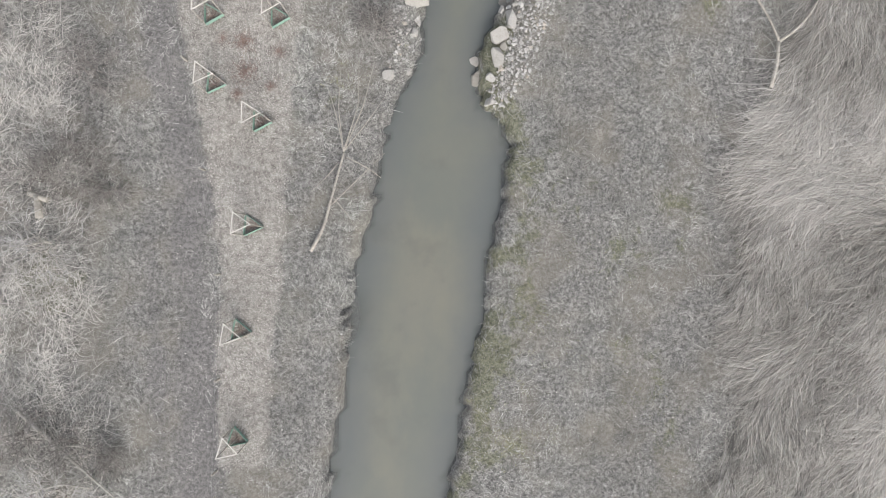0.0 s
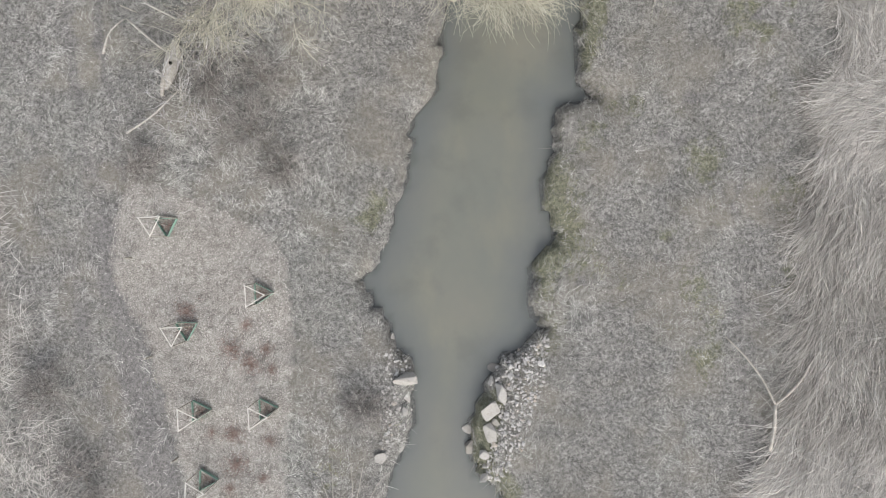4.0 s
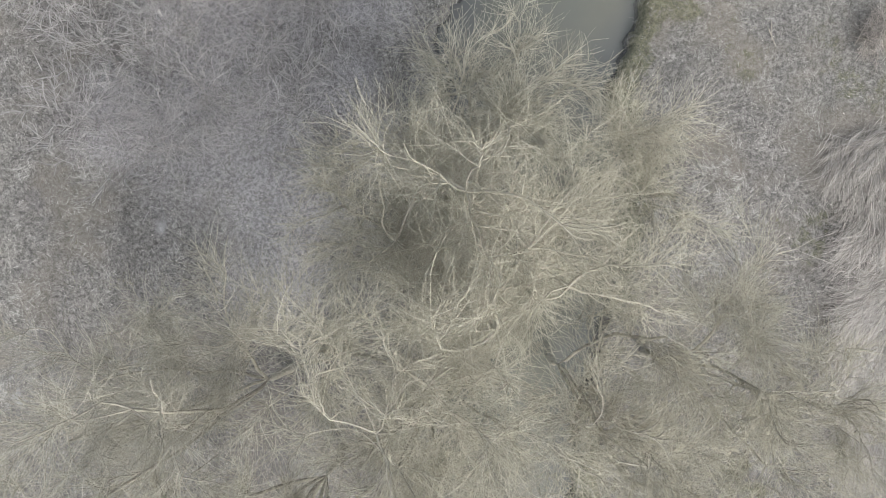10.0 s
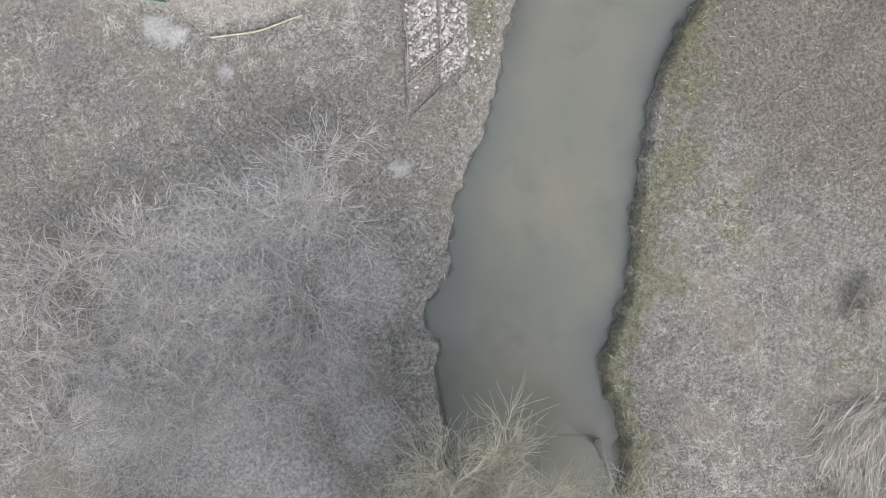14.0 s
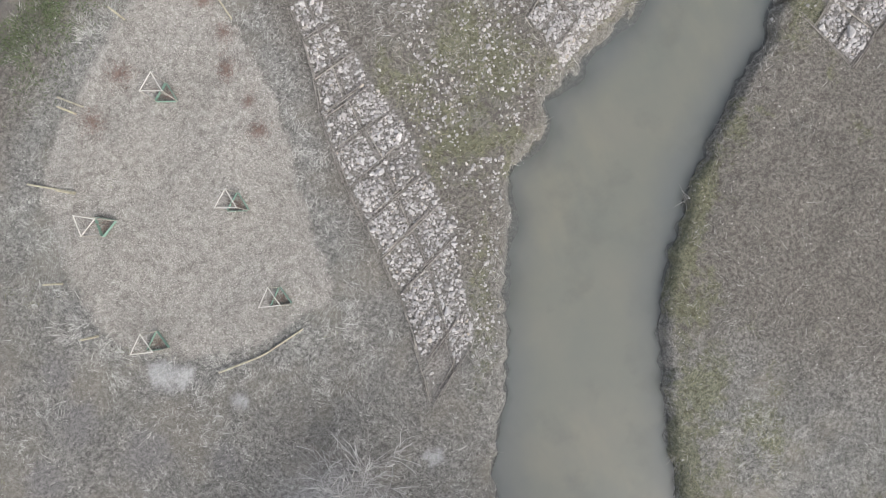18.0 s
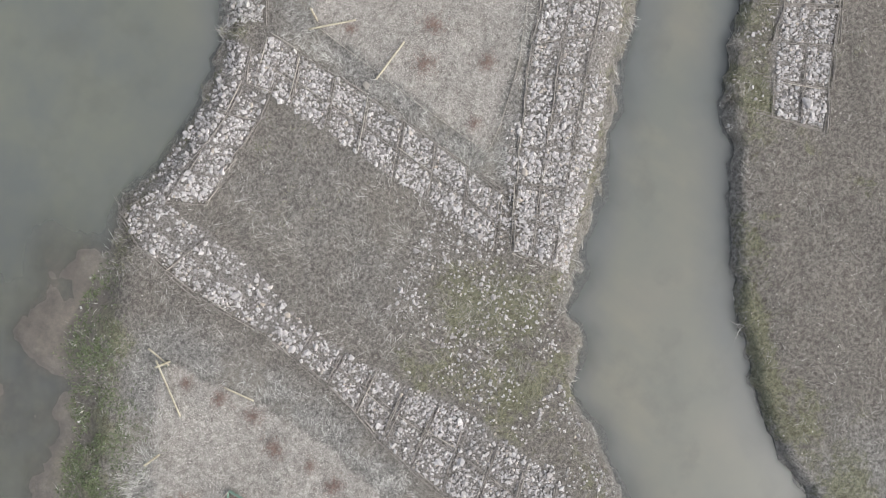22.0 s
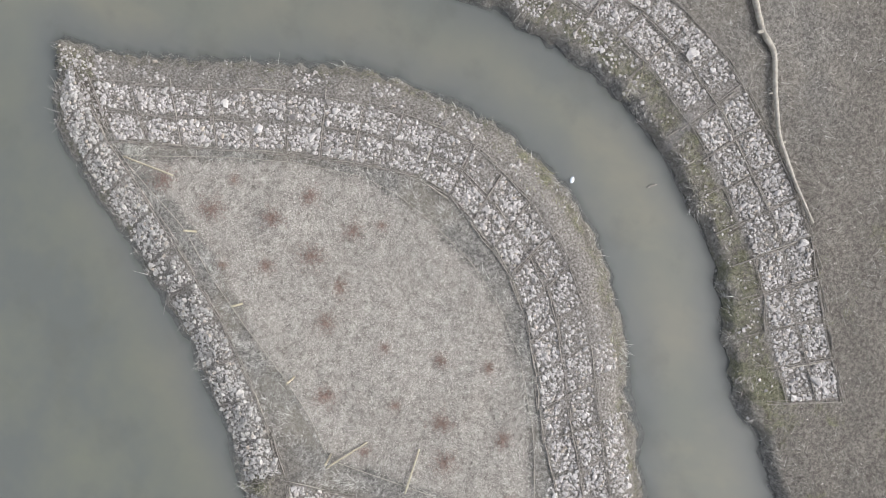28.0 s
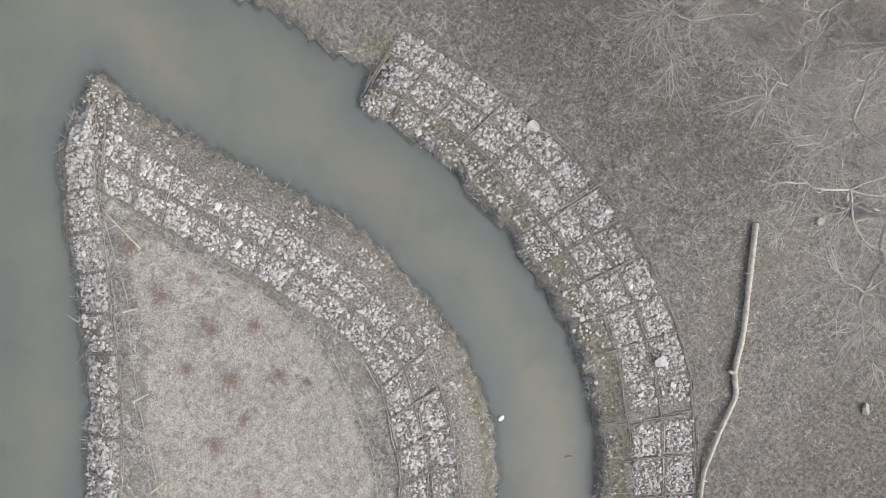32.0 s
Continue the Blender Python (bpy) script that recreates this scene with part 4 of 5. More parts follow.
# foot of each willow, and the forks at the top of its limbs
WILLOWS = [
    ((4.2, 32.4), [(4.1, 33.1, 10.8), (4.2, 35.1, 11.4), (4.35, 32.1, 11.3), (6.2, 32.7, 10.3), (2.7, 31.1, 10.8), (4.1, 37.2, 8.2), (2.4, 34.4, 8.8), (6.6, 34.8, 9.0), (5.5, 36.7, 8.4), (3.0, 36.0, 8.2), (5.4, 33.7, 10.4), (2.9, 32.9, 10.0), (5.0, 38.2, 7.0), (6.5, 37.4, 7.3), (2.3, 37.0, 7.2), (1.6, 35.2, 7.4)]),
    ((2.3, 29.2), [(1.55, 30.5, 11.6), (1.8, 29.5, 11.0), (2.1, 27.4, 10.7), (4.3, 29.9, 10.7), (-0.4, 31.8, 9.2)]),
    ((-3.0, 30.4), [(-3.4, 31.8, 11.4), (-5.7, 29.6, 11.0), (-2.0, 32.6, 8.6), (-5.4, 32.2, 8.6), (-7.2, 30.6, 7.6)]),
    ((-1.5, 27.0), [(-0.9, 26.2, 10.2), (-3.2, 28.2, 9.6), (-4.2, 25.9, 8.0), (-6.4, 27.2, 7.2), (-2.4, 23.8, 6.4), (-5.2, 23.6, 5.4)]),
    ((7.0, 29.0), [(6.4, 29.4, 9.7), (7.6, 27.9, 9.1), (8.7, 30.9, 8.8)]),
    ((10.6, 28.7), [(10.9, 29.1, 8.5), (13.4, 27.9, 7.2), (11.2, 31.4, 7.2), (11.6, 26.4, 6.6)]),
    ((2.0, 25.0), [(3.5, 24.3, 9.0), (1.2, 23.2, 7.2), (4.4, 26.4, 9.1), (0.3, 24.9, 8.2), (3.2, 22.6, 6.4)]),
    ((10.4, 35.9), [(8.9, 36.2, 7.4), (9.3, 34.4, 6.8)]),
    ((8.7, 24.8), [(7.8, 25.6, 8.0), (9.6, 25.8, 6.8)]),
]


def forked_tree(name, label, group, foot, forks, bark, shoot, many, stout=1.0, boughwood=0.03):
    """Trunk, limbs curving up to the given forks, and from each fork a fan of wavy boughs with long thin shoots."""
    root = tagged(new(name), label, "tree", group)
    base = np.array([foot[0], foot[1], ground_z(*foot)])
    tops = np.array(forks, float)
    crotch = base + np.array([0, 0, 2.4]) + 0.12 * (tops.mean(0) - base) * np.array([1, 1, 0])
    u = np.linspace(0, 1, 6)[:, None]
    stem = base - np.array([0, 0, 0.15]) + u * (crotch - base + np.array([0, 0, 0.15])) + 0.05 * np.sin(5 * u) * np.array([1, 0.6, 0])
    v, f = tubes(stem[None], np.array([[0.24, 0.22, 0.2, 0.185, 0.16, 0.01]]) * stout, 10)
    mesh_thing("trunk", raw_mesh("trunk", v, f, True), bark, root)
    boughs = []
    for top in tops:
        u = np.linspace(0, 1, 9)[:, None]
        knee = crotch * 0.55 + top * 0.45 + np.array([0, 0, -0.1 * np.hypot(*(top - crotch)[:2])]) + rng.normal(0, 0.25, 3)
        way = (1 - u) ** 2 * crotch + 2 * u * (1 - u) * knee + u * u * top
        way[1:-1] += np.cumsum(rng.normal(0, 0.09, (7, 3)), 0) * np.sin(np.linspace(0.4, 2.74, 7))[:, None]
        v, f = tubes(way[None], np.array([[0.03, 0.082, 0.077, 0.07, 0.064, 0.057, 0.05, 0.043, 0.036]]) * stout, 7)
        mesh_thing("limb", raw_mesh("limb", v, f, True), bark, root)
        k = int(rng.integers(3, 6))
        a = rng.uniform(0, 6.28) + np.arange(k) * 6.283 / k + rng.normal(0, 0.3, k)
        rise = rng.uniform(0.05, 0.75, k)
        boughs.append(grow(np.repeat(top[None], k, 0), np.column_stack([np.cos(a), np.sin(a), rise]), rng.uniform(1.5, 3.1, k), 8, 0.25, 0.02))
        st, wy_, sz = fork(way[None], 6, 0.4, 0.95, 1.2, 0.1)
        boughs.append(grow(st, wy_, sz * rng.uniform(1.6, 3.0, len(st)), 8, 0.24, 0.03))
    boughs = np.concatenate(boughs)
    for path in boughs:
        v, f = tubes(path[None], rng.uniform(0.55, 1.2) * taper(1, 9, boughwood, 0.011), 5)
        mesh_thing("bough", raw_mesh("bough", v, f, True), bark, root)
    st, wy_, sz = fork(boughs, 8, 0.12, 1.0, 0.75, 0.08)
    branch = grow(st, wy_, sz * rng.uniform(0.9, 2.0, len(st)), 5, 0.24, 0.02)
    v, f = tubes(branch, rng.uniform(0.6, 1.3, (len(branch), 1)) * taper(len(branch), 6, 0.016, 0.007), 4)
    mesh_thing("branchwork", raw_mesh("branchwork", v, f, True), bark, root)["kind"] = "stuff"
    st, wy_, sz = fork(branch, many, 0.05, 1.0, 0.85, 0.0)
    drop = np.where(rng.random(len(st)) < 0.25, -0.25, 0.15)
    wy_[:, 2] += drop
    twig = grow(st, wy_, sz * rng.uniform(0.5, 1.9, len(st)), 3, 0.24, -0.01)
    v, f = tubes(twig, rng.uniform(0.7, 1.3, (len(twig), 1)) * taper(len(twig), 4, 0.0054, 0.0032), 3)
    lot = np.repeat(np.clip(rng.normal(0.5, 0.22, len(branch)), 0, 1), many)
    tone = np.clip(0.6 * lot + 0.4 * rng.random(len(twig)), 0, 1)
    mesh_thing("crown", raw_mesh("crown", v, f, True, tone=np.repeat(tone, 12)), shoot, root)["kind"] = "stuff"


def plant_willows():
    for k, (foot, forks) in enumerate(WILLOWS):
        forked_tree("willow_tree", "bare willow with pale limbs and fine ochre twigs over the creek", "willows over the creek", foot, forks, MAT_WILLOW_BARK if k == 0 else MAT_WILLOW_OLD, MAT_WILLOW_GREY if foot[0] < -2.5 else MAT_WILLOW_TWIG, 16, 1.0 if k == 0 else 0.8, 0.036 if k == 0 else 0.024)


THICKET = [(-4.6, 44.0), (-1.6, 43.6), (1.0, 43.4), (-4.6, 41.2), (-1.0, 40.6), (-5.6, 46.8), (-1.6, 47.0), (1.4, 46.6), (-7.6, 43.2), (-6.4, 39.6), (-8.4, 46.2), (-8.6, 40.8), (1.8, 48.4)]


def plant_shrubs():
    for x, y in THICKET:
        tree("grey_shrub", x, y, 5, 1.5, 2.9, 1, MAT_THICKET, MAT_GREY_TWIG, "leafless grey thicket shrub with fine twigs", "shrub", (0, 0), 0.032, (4, 4, 3), 1.9, 0.0, (0.3, 0.9), 1.15)["group"] = "thicket"
    for x, y, s in ((-7.7, 22.3, 0.9), (-7.9, 23.9, 0.8), (-6.2, 20.2, 1.0), (-10.6, 19.0, 0.6), (-4.9, 18.4, 0.7), (-15.4, 2.8, 1.0), (-14.0, 4.0, 1.0), (-13.1, 2.3, 0.8), (-13.5, 6.9, 0.8), (-14.0, -7.4, 0.9), (-16.0, -7.0, 1.0), (-12.9, -8.2, 0.6), (-2.4, 9.0, 0.65), (-5.6, 21.9, 0.8), (-14.6, 10.4, 0.8), (21.4, 39.2, 0.7)):
        tree("bare_bush", x, y, 6, 0.8 * s, 1.6 * s, 2, MAT_DARK_BARK, MAT_DARK_TWIG if x < 5 else MAT_BROWN_TWIG, "low bare bush with dark brownish twigs in dry grass", "bush", (0, 0), 0.03, (3, 4, 3), 1.9, 0.03, (0.2, 0.6), 1.0)
    for x, y in ((-8.6, 21.2), (-6.9, 23.4), (-15.2, 0.2), (-15.0, -9.4)):
        tree("pale_bush", x, y, 5, 1.2, 2.0, 1, MAT_PALE_BARK, MAT_GREY_TWIG, "straggling bush of pale grey bare branches", "bush", (0, 0), 0.045, (3, 3, 3), 1.8, 0.02, (0.25, 0.7), 1.0)


def plant_right_trees():
    forked_tree("pale_bark_tree", "bare tree with pale grey bark and spreading limbs", "", (46.5, 63.3), [(43.4, 67.2, 7.2), (45.3, 66.3, 7.4), (47.0, 66.6, 7.8), (44.2, 61.8, 6.0), (42.4, 63.9, 5.3), (48.4, 64.6, 8.0), (44.6, 68.6, 7.6), (45.8, 64.9, 7.0)], MAT_PALE_BARK, MAT_GREY_TWIG, 6, 1.1, 0.048)
    for foot, forks in (((47.6, 73.6), [(43.4, 74.4, 7.4), (45.4, 72.6, 7.8), (44.4, 70.4, 7.0), (46.4, 75.4, 8.0)]), ((49.4, 68.8), [(46.8, 69.6, 8.4), (47.4, 67.8, 8.6), (46.0, 71.2, 8.0), (49.2, 70.8, 8.8)]), ((46.4, 79.8), [(44.4, 78.2, 5.6), (46.6, 78.0, 6.0)])):
        forked_tree("brown_twig_tree", "bare tree with long brownish twigs", "", foot, forks, MAT_THICKET, MAT_BROWN_TWIG, 11, 0.5, 0.022)


# ---- timber and logs ----
def limb_mesh(points, radii, sides=10, rough=0.0):
    """A closed, slightly knobbly log along a polyline."""
    p = np.array(points, float)
    s = np.concatenate([[0], np.cumsum(np.linalg.norm(np.diff(p, axis=0), axis=1))])
    k = max(6, int(s[-1] / 0.25))
    u = np.linspace(0, s[-1], k)
    path = np.stack([np.interp(u, s, p[:, j]) for j in range(3)], -1)
    if k > 4:
        path[1:-1] = (path[:-2] + 2 * path[1:-1] + path[2:]) / 4
    r = np.interp(u, np.linspace(0, s[-1], len(radii)), radii) * (1 + rough * rng.normal(0, 1, k))
    v, f = tubes(path[None], r[None], sides)
    bm = bmesh.new()
    vs = [bm.verts.new(c) for c in v]
    for q in f:
        bm.faces.new([vs[i] for i in q])
    bm.faces.new(vs[:sides][::-1])
    bm.faces.new(vs[-sides:])
    bmesh.ops.recalc_face_normals(bm, faces=bm.faces)
    for face in bm.faces:
        face.smooth = len(face.verts) == 4
    return bm


def on_ground(points, lift):
    return [(x, y, ground_z(x, y) + lift) for x, y in points]


def log_thing(name, points, radii, mat, label, category, lift=None, rough=0.05, cut=None):
    root = tagged(new(name), label, category)
    part("stem", limb_mesh(on_ground(points, radii[0] * 0.6 if lift is None else lift), radii, 10, rough), mat, root)
    return root


def lay_logs():
    trunk = log_thing("fallen_log", [(43.5, 66.0), (41.8, 64.7), (40.1, 63.4), (38.7, 62.6), (38.2, 61.9), (36.7, 61.4), (35.1, 60.7), (33.6, 59.6), (32.3, 58.4)], [0.115, 0.11, 0.105, 0.115, 0.092, 0.085, 0.075, 0.06, 0.045], MAT_LOG, "long barkless bleached log lying on dry grass", "log", 0.14)
    part("knot", limb_mesh([(38.72, 62.62, 0.25), (38.62, 62.82, 0.3)], [0.09, 0.05], 8), MAT_LOG, trunk)
    for x, y, dx, dy in ((41.9, 64.85, -0.12, 0.16), (40.2, 63.4, 0.13, -0.15), (36.6, 61.5, -0.1, 0.15), (34.9, 60.5, 0.08, -0.14)):
        part("knot", limb_mesh([(x, y, 0.2), (x + dx * 0.75, y + dy * 0.75, 0.2)], [0.045, 0.025], 7, 0.1), MAT_LOG, trunk)
    snag = log_thing("broken_stump", [(-9.4, 21.85), (-9.3, 22.15), (-9.1, 22.5), (-9.02, 22.9), (-8.85, 23.3), (-8.9, 23.75)], [0.13, 0.22, 0.27, 0.24, 0.2, 0.07], MAT_PALE_BARK, "rotten broken stump with a dark knot hole", "stump", 0.3, 0.14)
    # no real hollow: a near-black plug carries the hole's inner shade
    part("knot_hole", limb_mesh([(-9.0, 22.75, 0.4), (-8.99, 22.77, 0.585)], [0.07, 0.065], 8), MAT_HOLE, snag, "dark knot hole")
    for pts, w in (([(-9.5, 21.6, 0.3), (-9.36, 22.0, 0.5), (-9.2, 22.5, 0.52)], 0.1), ([(-8.7, 22.9, 0.25), (-8.72, 23.3, 0.42), (-8.82, 23.9, 0.35)], 0.09), ([(-9.3, 22.6, 0.2), (-9.2, 23.0, 0.42), (-9.1, 23.4, 0.4)], 0.08)):
        part("splinter", limb_mesh(pts, [w, w * 0.9, w * 0.3], 7, 0.15), MAT_POLE_PALE, snag)
    for pts in ([(-10.6, 24.6), (-9.6, 23.6), (-8.6, 22.8), (-8.1, 22.0)], [(-9.9, 25.2), (-8.4, 24.3), (-8.0, 23.3), (-7.7, 22.6)], [(-8.9, 23.7), (-8.2, 22.9), (-7.6, 22.1)], [(-10.9, 20.2), (-9.8, 20.8), (-8.6, 21.9)], [(-11.6, 23.3), (-11.3, 24.2), (-10.7, 24.6)]):
        log_thing("dry_branch", pts, [0.045, 0.035, 0.02], MAT_PALE_BARK, "thin bare grey branch lying across dead grass", "branch", 0.45, 0.04)
    branch = tagged(new("fallen_branch"), "fallen forked branch, pale and leafless, on the bank", "branch")
    part("stem", limb_mesh(on_ground([(-5.0, 0.0), (-4.5, 0.9), (-4.1, 2.4), (-3.7, 3.9)], 0.2), [0.075, 0.06, 0.05, 0.04], 8, 0.04), MAT_POLE_PALE, branch)
    for tip in ((-3.8, 7.2), (-3.1, 7.6), (-2.5, 7.4), (-2.0, 6.2), (-4.3, 6.4)):
        mid = ((-3.7 + tip[0]) / 2 + rng.normal(0, 0.15), (3.9 + tip[1]) / 2)
        part("fork", limb_mesh(on_ground([(-3.7, 3.9), mid, tip], 0.3), [0.024, 0.018, 0.008], 6, 0.04), MAT_POLE_PALE, branch)
    for a, b in (((-3.6, 3.7), (-2.2, 2.9)), ((-4.2, 1.8), (-2.0, 4.2)), ((-4.2, 2.2), (-3.2, 0.8)), ((-3.9, 3.5), (-5.0, 2.3))):
        part("side_shoot", limb_mesh(on_ground([a, ((a[0] + b[0]) / 2 + 0.1, (a[1] + b[1]) / 2), b], 0.22), [0.022, 0.018, 0.008], 5, 0.04), MAT_POLE_PALE, branch)
    crook = tagged(new("forked_branch"), "crooked dry branch lying in flattened reeds", "branch")
    part("stem", limb_mesh(on_ground([(13.0, 6.4), (13.25, 7.4), (13.3, 8.2)], 0.35), [0.08, 0.075, 0.07], 8, 0.05), MAT_LOG, crook)
    part("fork", limb_mesh(on_ground([(13.3, 8.2), (13.9, 8.6), (14.4, 9.1), (14.9, 9.9)], 0.4), [0.065, 0.06, 0.05, 0.035], 8, 0.05), MAT_LOG, crook)
    part("fork", limb_mesh(on_ground([(13.3, 8.2), (12.9, 9.2), (12.3, 10.1), (11.6, 10.9)], 0.4), [0.05, 0.045, 0.035, 0.02], 8, 0.05), MAT_POLE_PALE, crook)
    for pts, r in (([(-16.1, 2.3), (-15.3, 2.0)], 0.12), ([(-15.75, 2.2), (-15.65, 1.3)], 0.15)):
        log_thing("cut_log", pts, [r, r], MAT_LOG, "short cut log in the scrub", "log")
    for pts in ([(21.0, 39.3), (21.8, 38.9)], [(20.6, 39.1), (21.3, 39.9)], [(17.4, 40.4), (17.6, 39.6)], [(17.6, 40.6), (17.5, 39.8)], [(-11.0, 25.3), (-10.4, 25.0)]):
        log_thing("dry_stick", pts, [0.025, 0.015], MAT_LOG, "bleached dry stick on the grass", "stick", 0.1)
    for pts, w in (([(-16.5, -6.1), (-14.8, -7.6), (-12.5, -9.6)], 0.075), ([(-14.8, -7.6), (-13.9, -7.5), (-13.2, -7.9)], 0.04), ([(-15.9, -9.4), (-14.6, -9.0), (-13.4, -9.2)], 0.05)):
        log_thing("dry_branch", pts, [w, w * 0.8, w * 0.4], MAT_PALE_BARK, "thin bare grey branch lying across dead grass", "branch", 0.3, 0.06)
    stump = tagged(new("tree_stump"), "low sawn stump in a ring of pale chips", "stump")
    part("stem", limb_mesh([(45.3, 64.2, -0.1), (45.3, 64.2, 0.05), (45.31, 64.2, 0.14)], [0.2, 0.16, 0.15], 12, 0.05), MAT_POLE_PALE, stump)


# near-black colour for the shade inside the knot hole
MAT_HOLE = Nodes("hole_dark", 0.95, 0.1).color((0.02, 0.018, 0.015)).mat


# ---- stones ----
def stone_shape(seed, flat=0.52, points=11):
    r = random.Random(seed)
    bm = bmesh.new()
    for _ in range(points):
        v = Vector((r.gauss(0, 1), r.gauss(0, 1), r.gauss(0, 1))).normalized()
        bm.verts.new((v.x * r.uniform(0.85, 1.1), v.y * r.uniform(0.72, 0.98), v.z * flat * r.uniform(0.75, 1.0)))
    hull = bmesh.ops.convex_hull(bm, input=bm.verts)
    bmesh.ops.delete(bm, geom=list({g for g in hull["geom_interior"] + hull["geom_unused"] if isinstance(g, bmesh.types.BMVert)}), context="VERTS")
    bmesh.ops.triangulate(bm, faces=bm.faces)
    me = bpy.data.meshes.new("stone")
    bm.to_mesh(me)
    bm.free()
    return me


STONE_SHAPES = [stone_shape(s) for s in range(14)]
for me in STONE_SHAPES:
    me.materials.append(MAT_STONE)
GREY_SHAPES = [me.copy() for me in STONE_SHAPES]
for me in GREY_SHAPES:
    me.materials[0] = MAT_RUBBLE
STONE_ARRAYS = []
for me in STONE_SHAPES:
    co = np.zeros(len(me.vertices) * 3)
    me.vertices.foreach_get("co", co)
    STONE_ARRAYS.append((co.reshape(-1, 3), np.array([p.vertices[:] for p in me.polygons])))


def resample(line, n):
    p = np.array(line, float)
    s = np.concatenate([[0], np.cumsum(np.hypot(*np.diff(p, axis=0).T))])
    u = np.linspace(0, s[-1], n)
    return np.stack([np.interp(u, s, p[:, j]) for j in range(2)], -1)


def pole_mesh(seed):
    """A metre of weathered pole along x, to be stretched."""
    r = np.random.default_rng(seed)
    path = np.stack([np.linspace(0, 1, 6), np.cumsum(r.normal(0, 0.011, 6)), np.cumsum(r.normal(0, 0.005, 6))], -1)
    v, f = tubes(path[None], (1 + 0.15 * r.normal(0, 1, (1, 6))) * 0.02, 6)
    return raw_mesh("pole", v, f, True)


POLES = [pole_mesh(s) for s in range(8)]
for k, me in enumerate(POLES):
    me.materials.append(MAT_POLE_PALE if k == 7 else MAT_POLE)


def fascine(a, b, parent, sticks=5, wide=0.2):
    """A loose bundle of brushwood poles lying from a to b."""
    a, b = np.array(a), np.array(b)
    way = b - a
    side = np.array([-way[1], way[0]]) / (np.hypot(*way) + 1e-9)
    for k in range(sticks):
        off = (k / max(1, sticks - 1) - 0.5) * wide + rng.normal(0, 0.025)
        lo, hi = (0.0, 1.02) if k == 0 else (rng.uniform(-0.04, 0.4), rng.uniform(0.6, 1.05))
        p, q = a + side * off + way * lo, a + side * (off + rng.normal(0, 0.05)) + way * hi
        pz, qz = ground_z(*p) + rng.uniform(0.03, 0.08), ground_z(*q) + rng.uniform(0.03, 0.08)
        d = Vector((q[0] - p[0], q[1] - p[1], qz - pz))
        ob = new("pole", POLES[rng.integers(0, 8)])
        ob.parent = parent
        fat = rng.uniform(0.55, 1.25)
        ob.matrix_basis = Matrix.LocRotScale(Vector((p[0], p[1], pz)), d.to_track_quat("X", "Z"), Vector((d.length, fat, fat)))


def stone_places(corner, fill, size):
    """Stones over one four-cornered cell: corner = (a, b, c, d)."""
    a, b, c, d = (np.array(p) for p in corner)
    area = 0.5 * abs(np.cross(c - a, d - b))
    n = int(area * 138 * fill)
    u, v = rng.uniform(0.05, 0.95, n), rng.uniform(0.04, 0.96, n)
    keep = fbm(u * 3.1 + a[0], v * 3.1 + a[1], 99, 2) < 0.42 + 0.5 * fill
    u, v = u[keep][:, None], v[keep][:, None]
    p = (a * (1 - u) + b * u) * (1 - v) + (d * (1 - u) + c * u) * v
    s = size * np.exp(rng.normal(0, 0.36, len(p)))
    return np.column_stack([p, s])


def stone_turn():
    return Euler((rng.uniform(-0.28, 0.28), rng.uniform(-0.28, 0.28), rng.uniform(0, 6.28)))


def lay_stones(spots, parent, single, mass_name="rubble", dull=False):
    """The first ones as objects of their own, the rest as one part."""
    spots = spots[rng.permutation(len(spots))]
    heap = []
    for k, (x, y, s) in enumerate(spots):
        z = ground_z(x, y) + 0.3 * s
        shape = int(rng.integers(0, len(STONE_SHAPES)))
        turn = stone_turn()
        if k < single:
            ob = new("stone", (GREY_SHAPES if dull else STONE_SHAPES)[shape])
            ob.parent = parent
            ob.matrix_basis = Matrix.LocRotScale(Vector((x, y, z)), turn, Vector((s, s, s)))
        else:
            co, fa = STONE_ARRAYS[shape]
            heap.append((co @ np.array(turn.to_matrix()).T * s + (x, y, z), fa))
    if heap:
        v, f = merged(heap)
        ob = mesh_thing(mass_name, raw_mesh(mass_name, v, f), MAT_RUBBLE_MASS if dull else MAT_STONE_MASS, parent)
        ob["kind"] = "stuff"


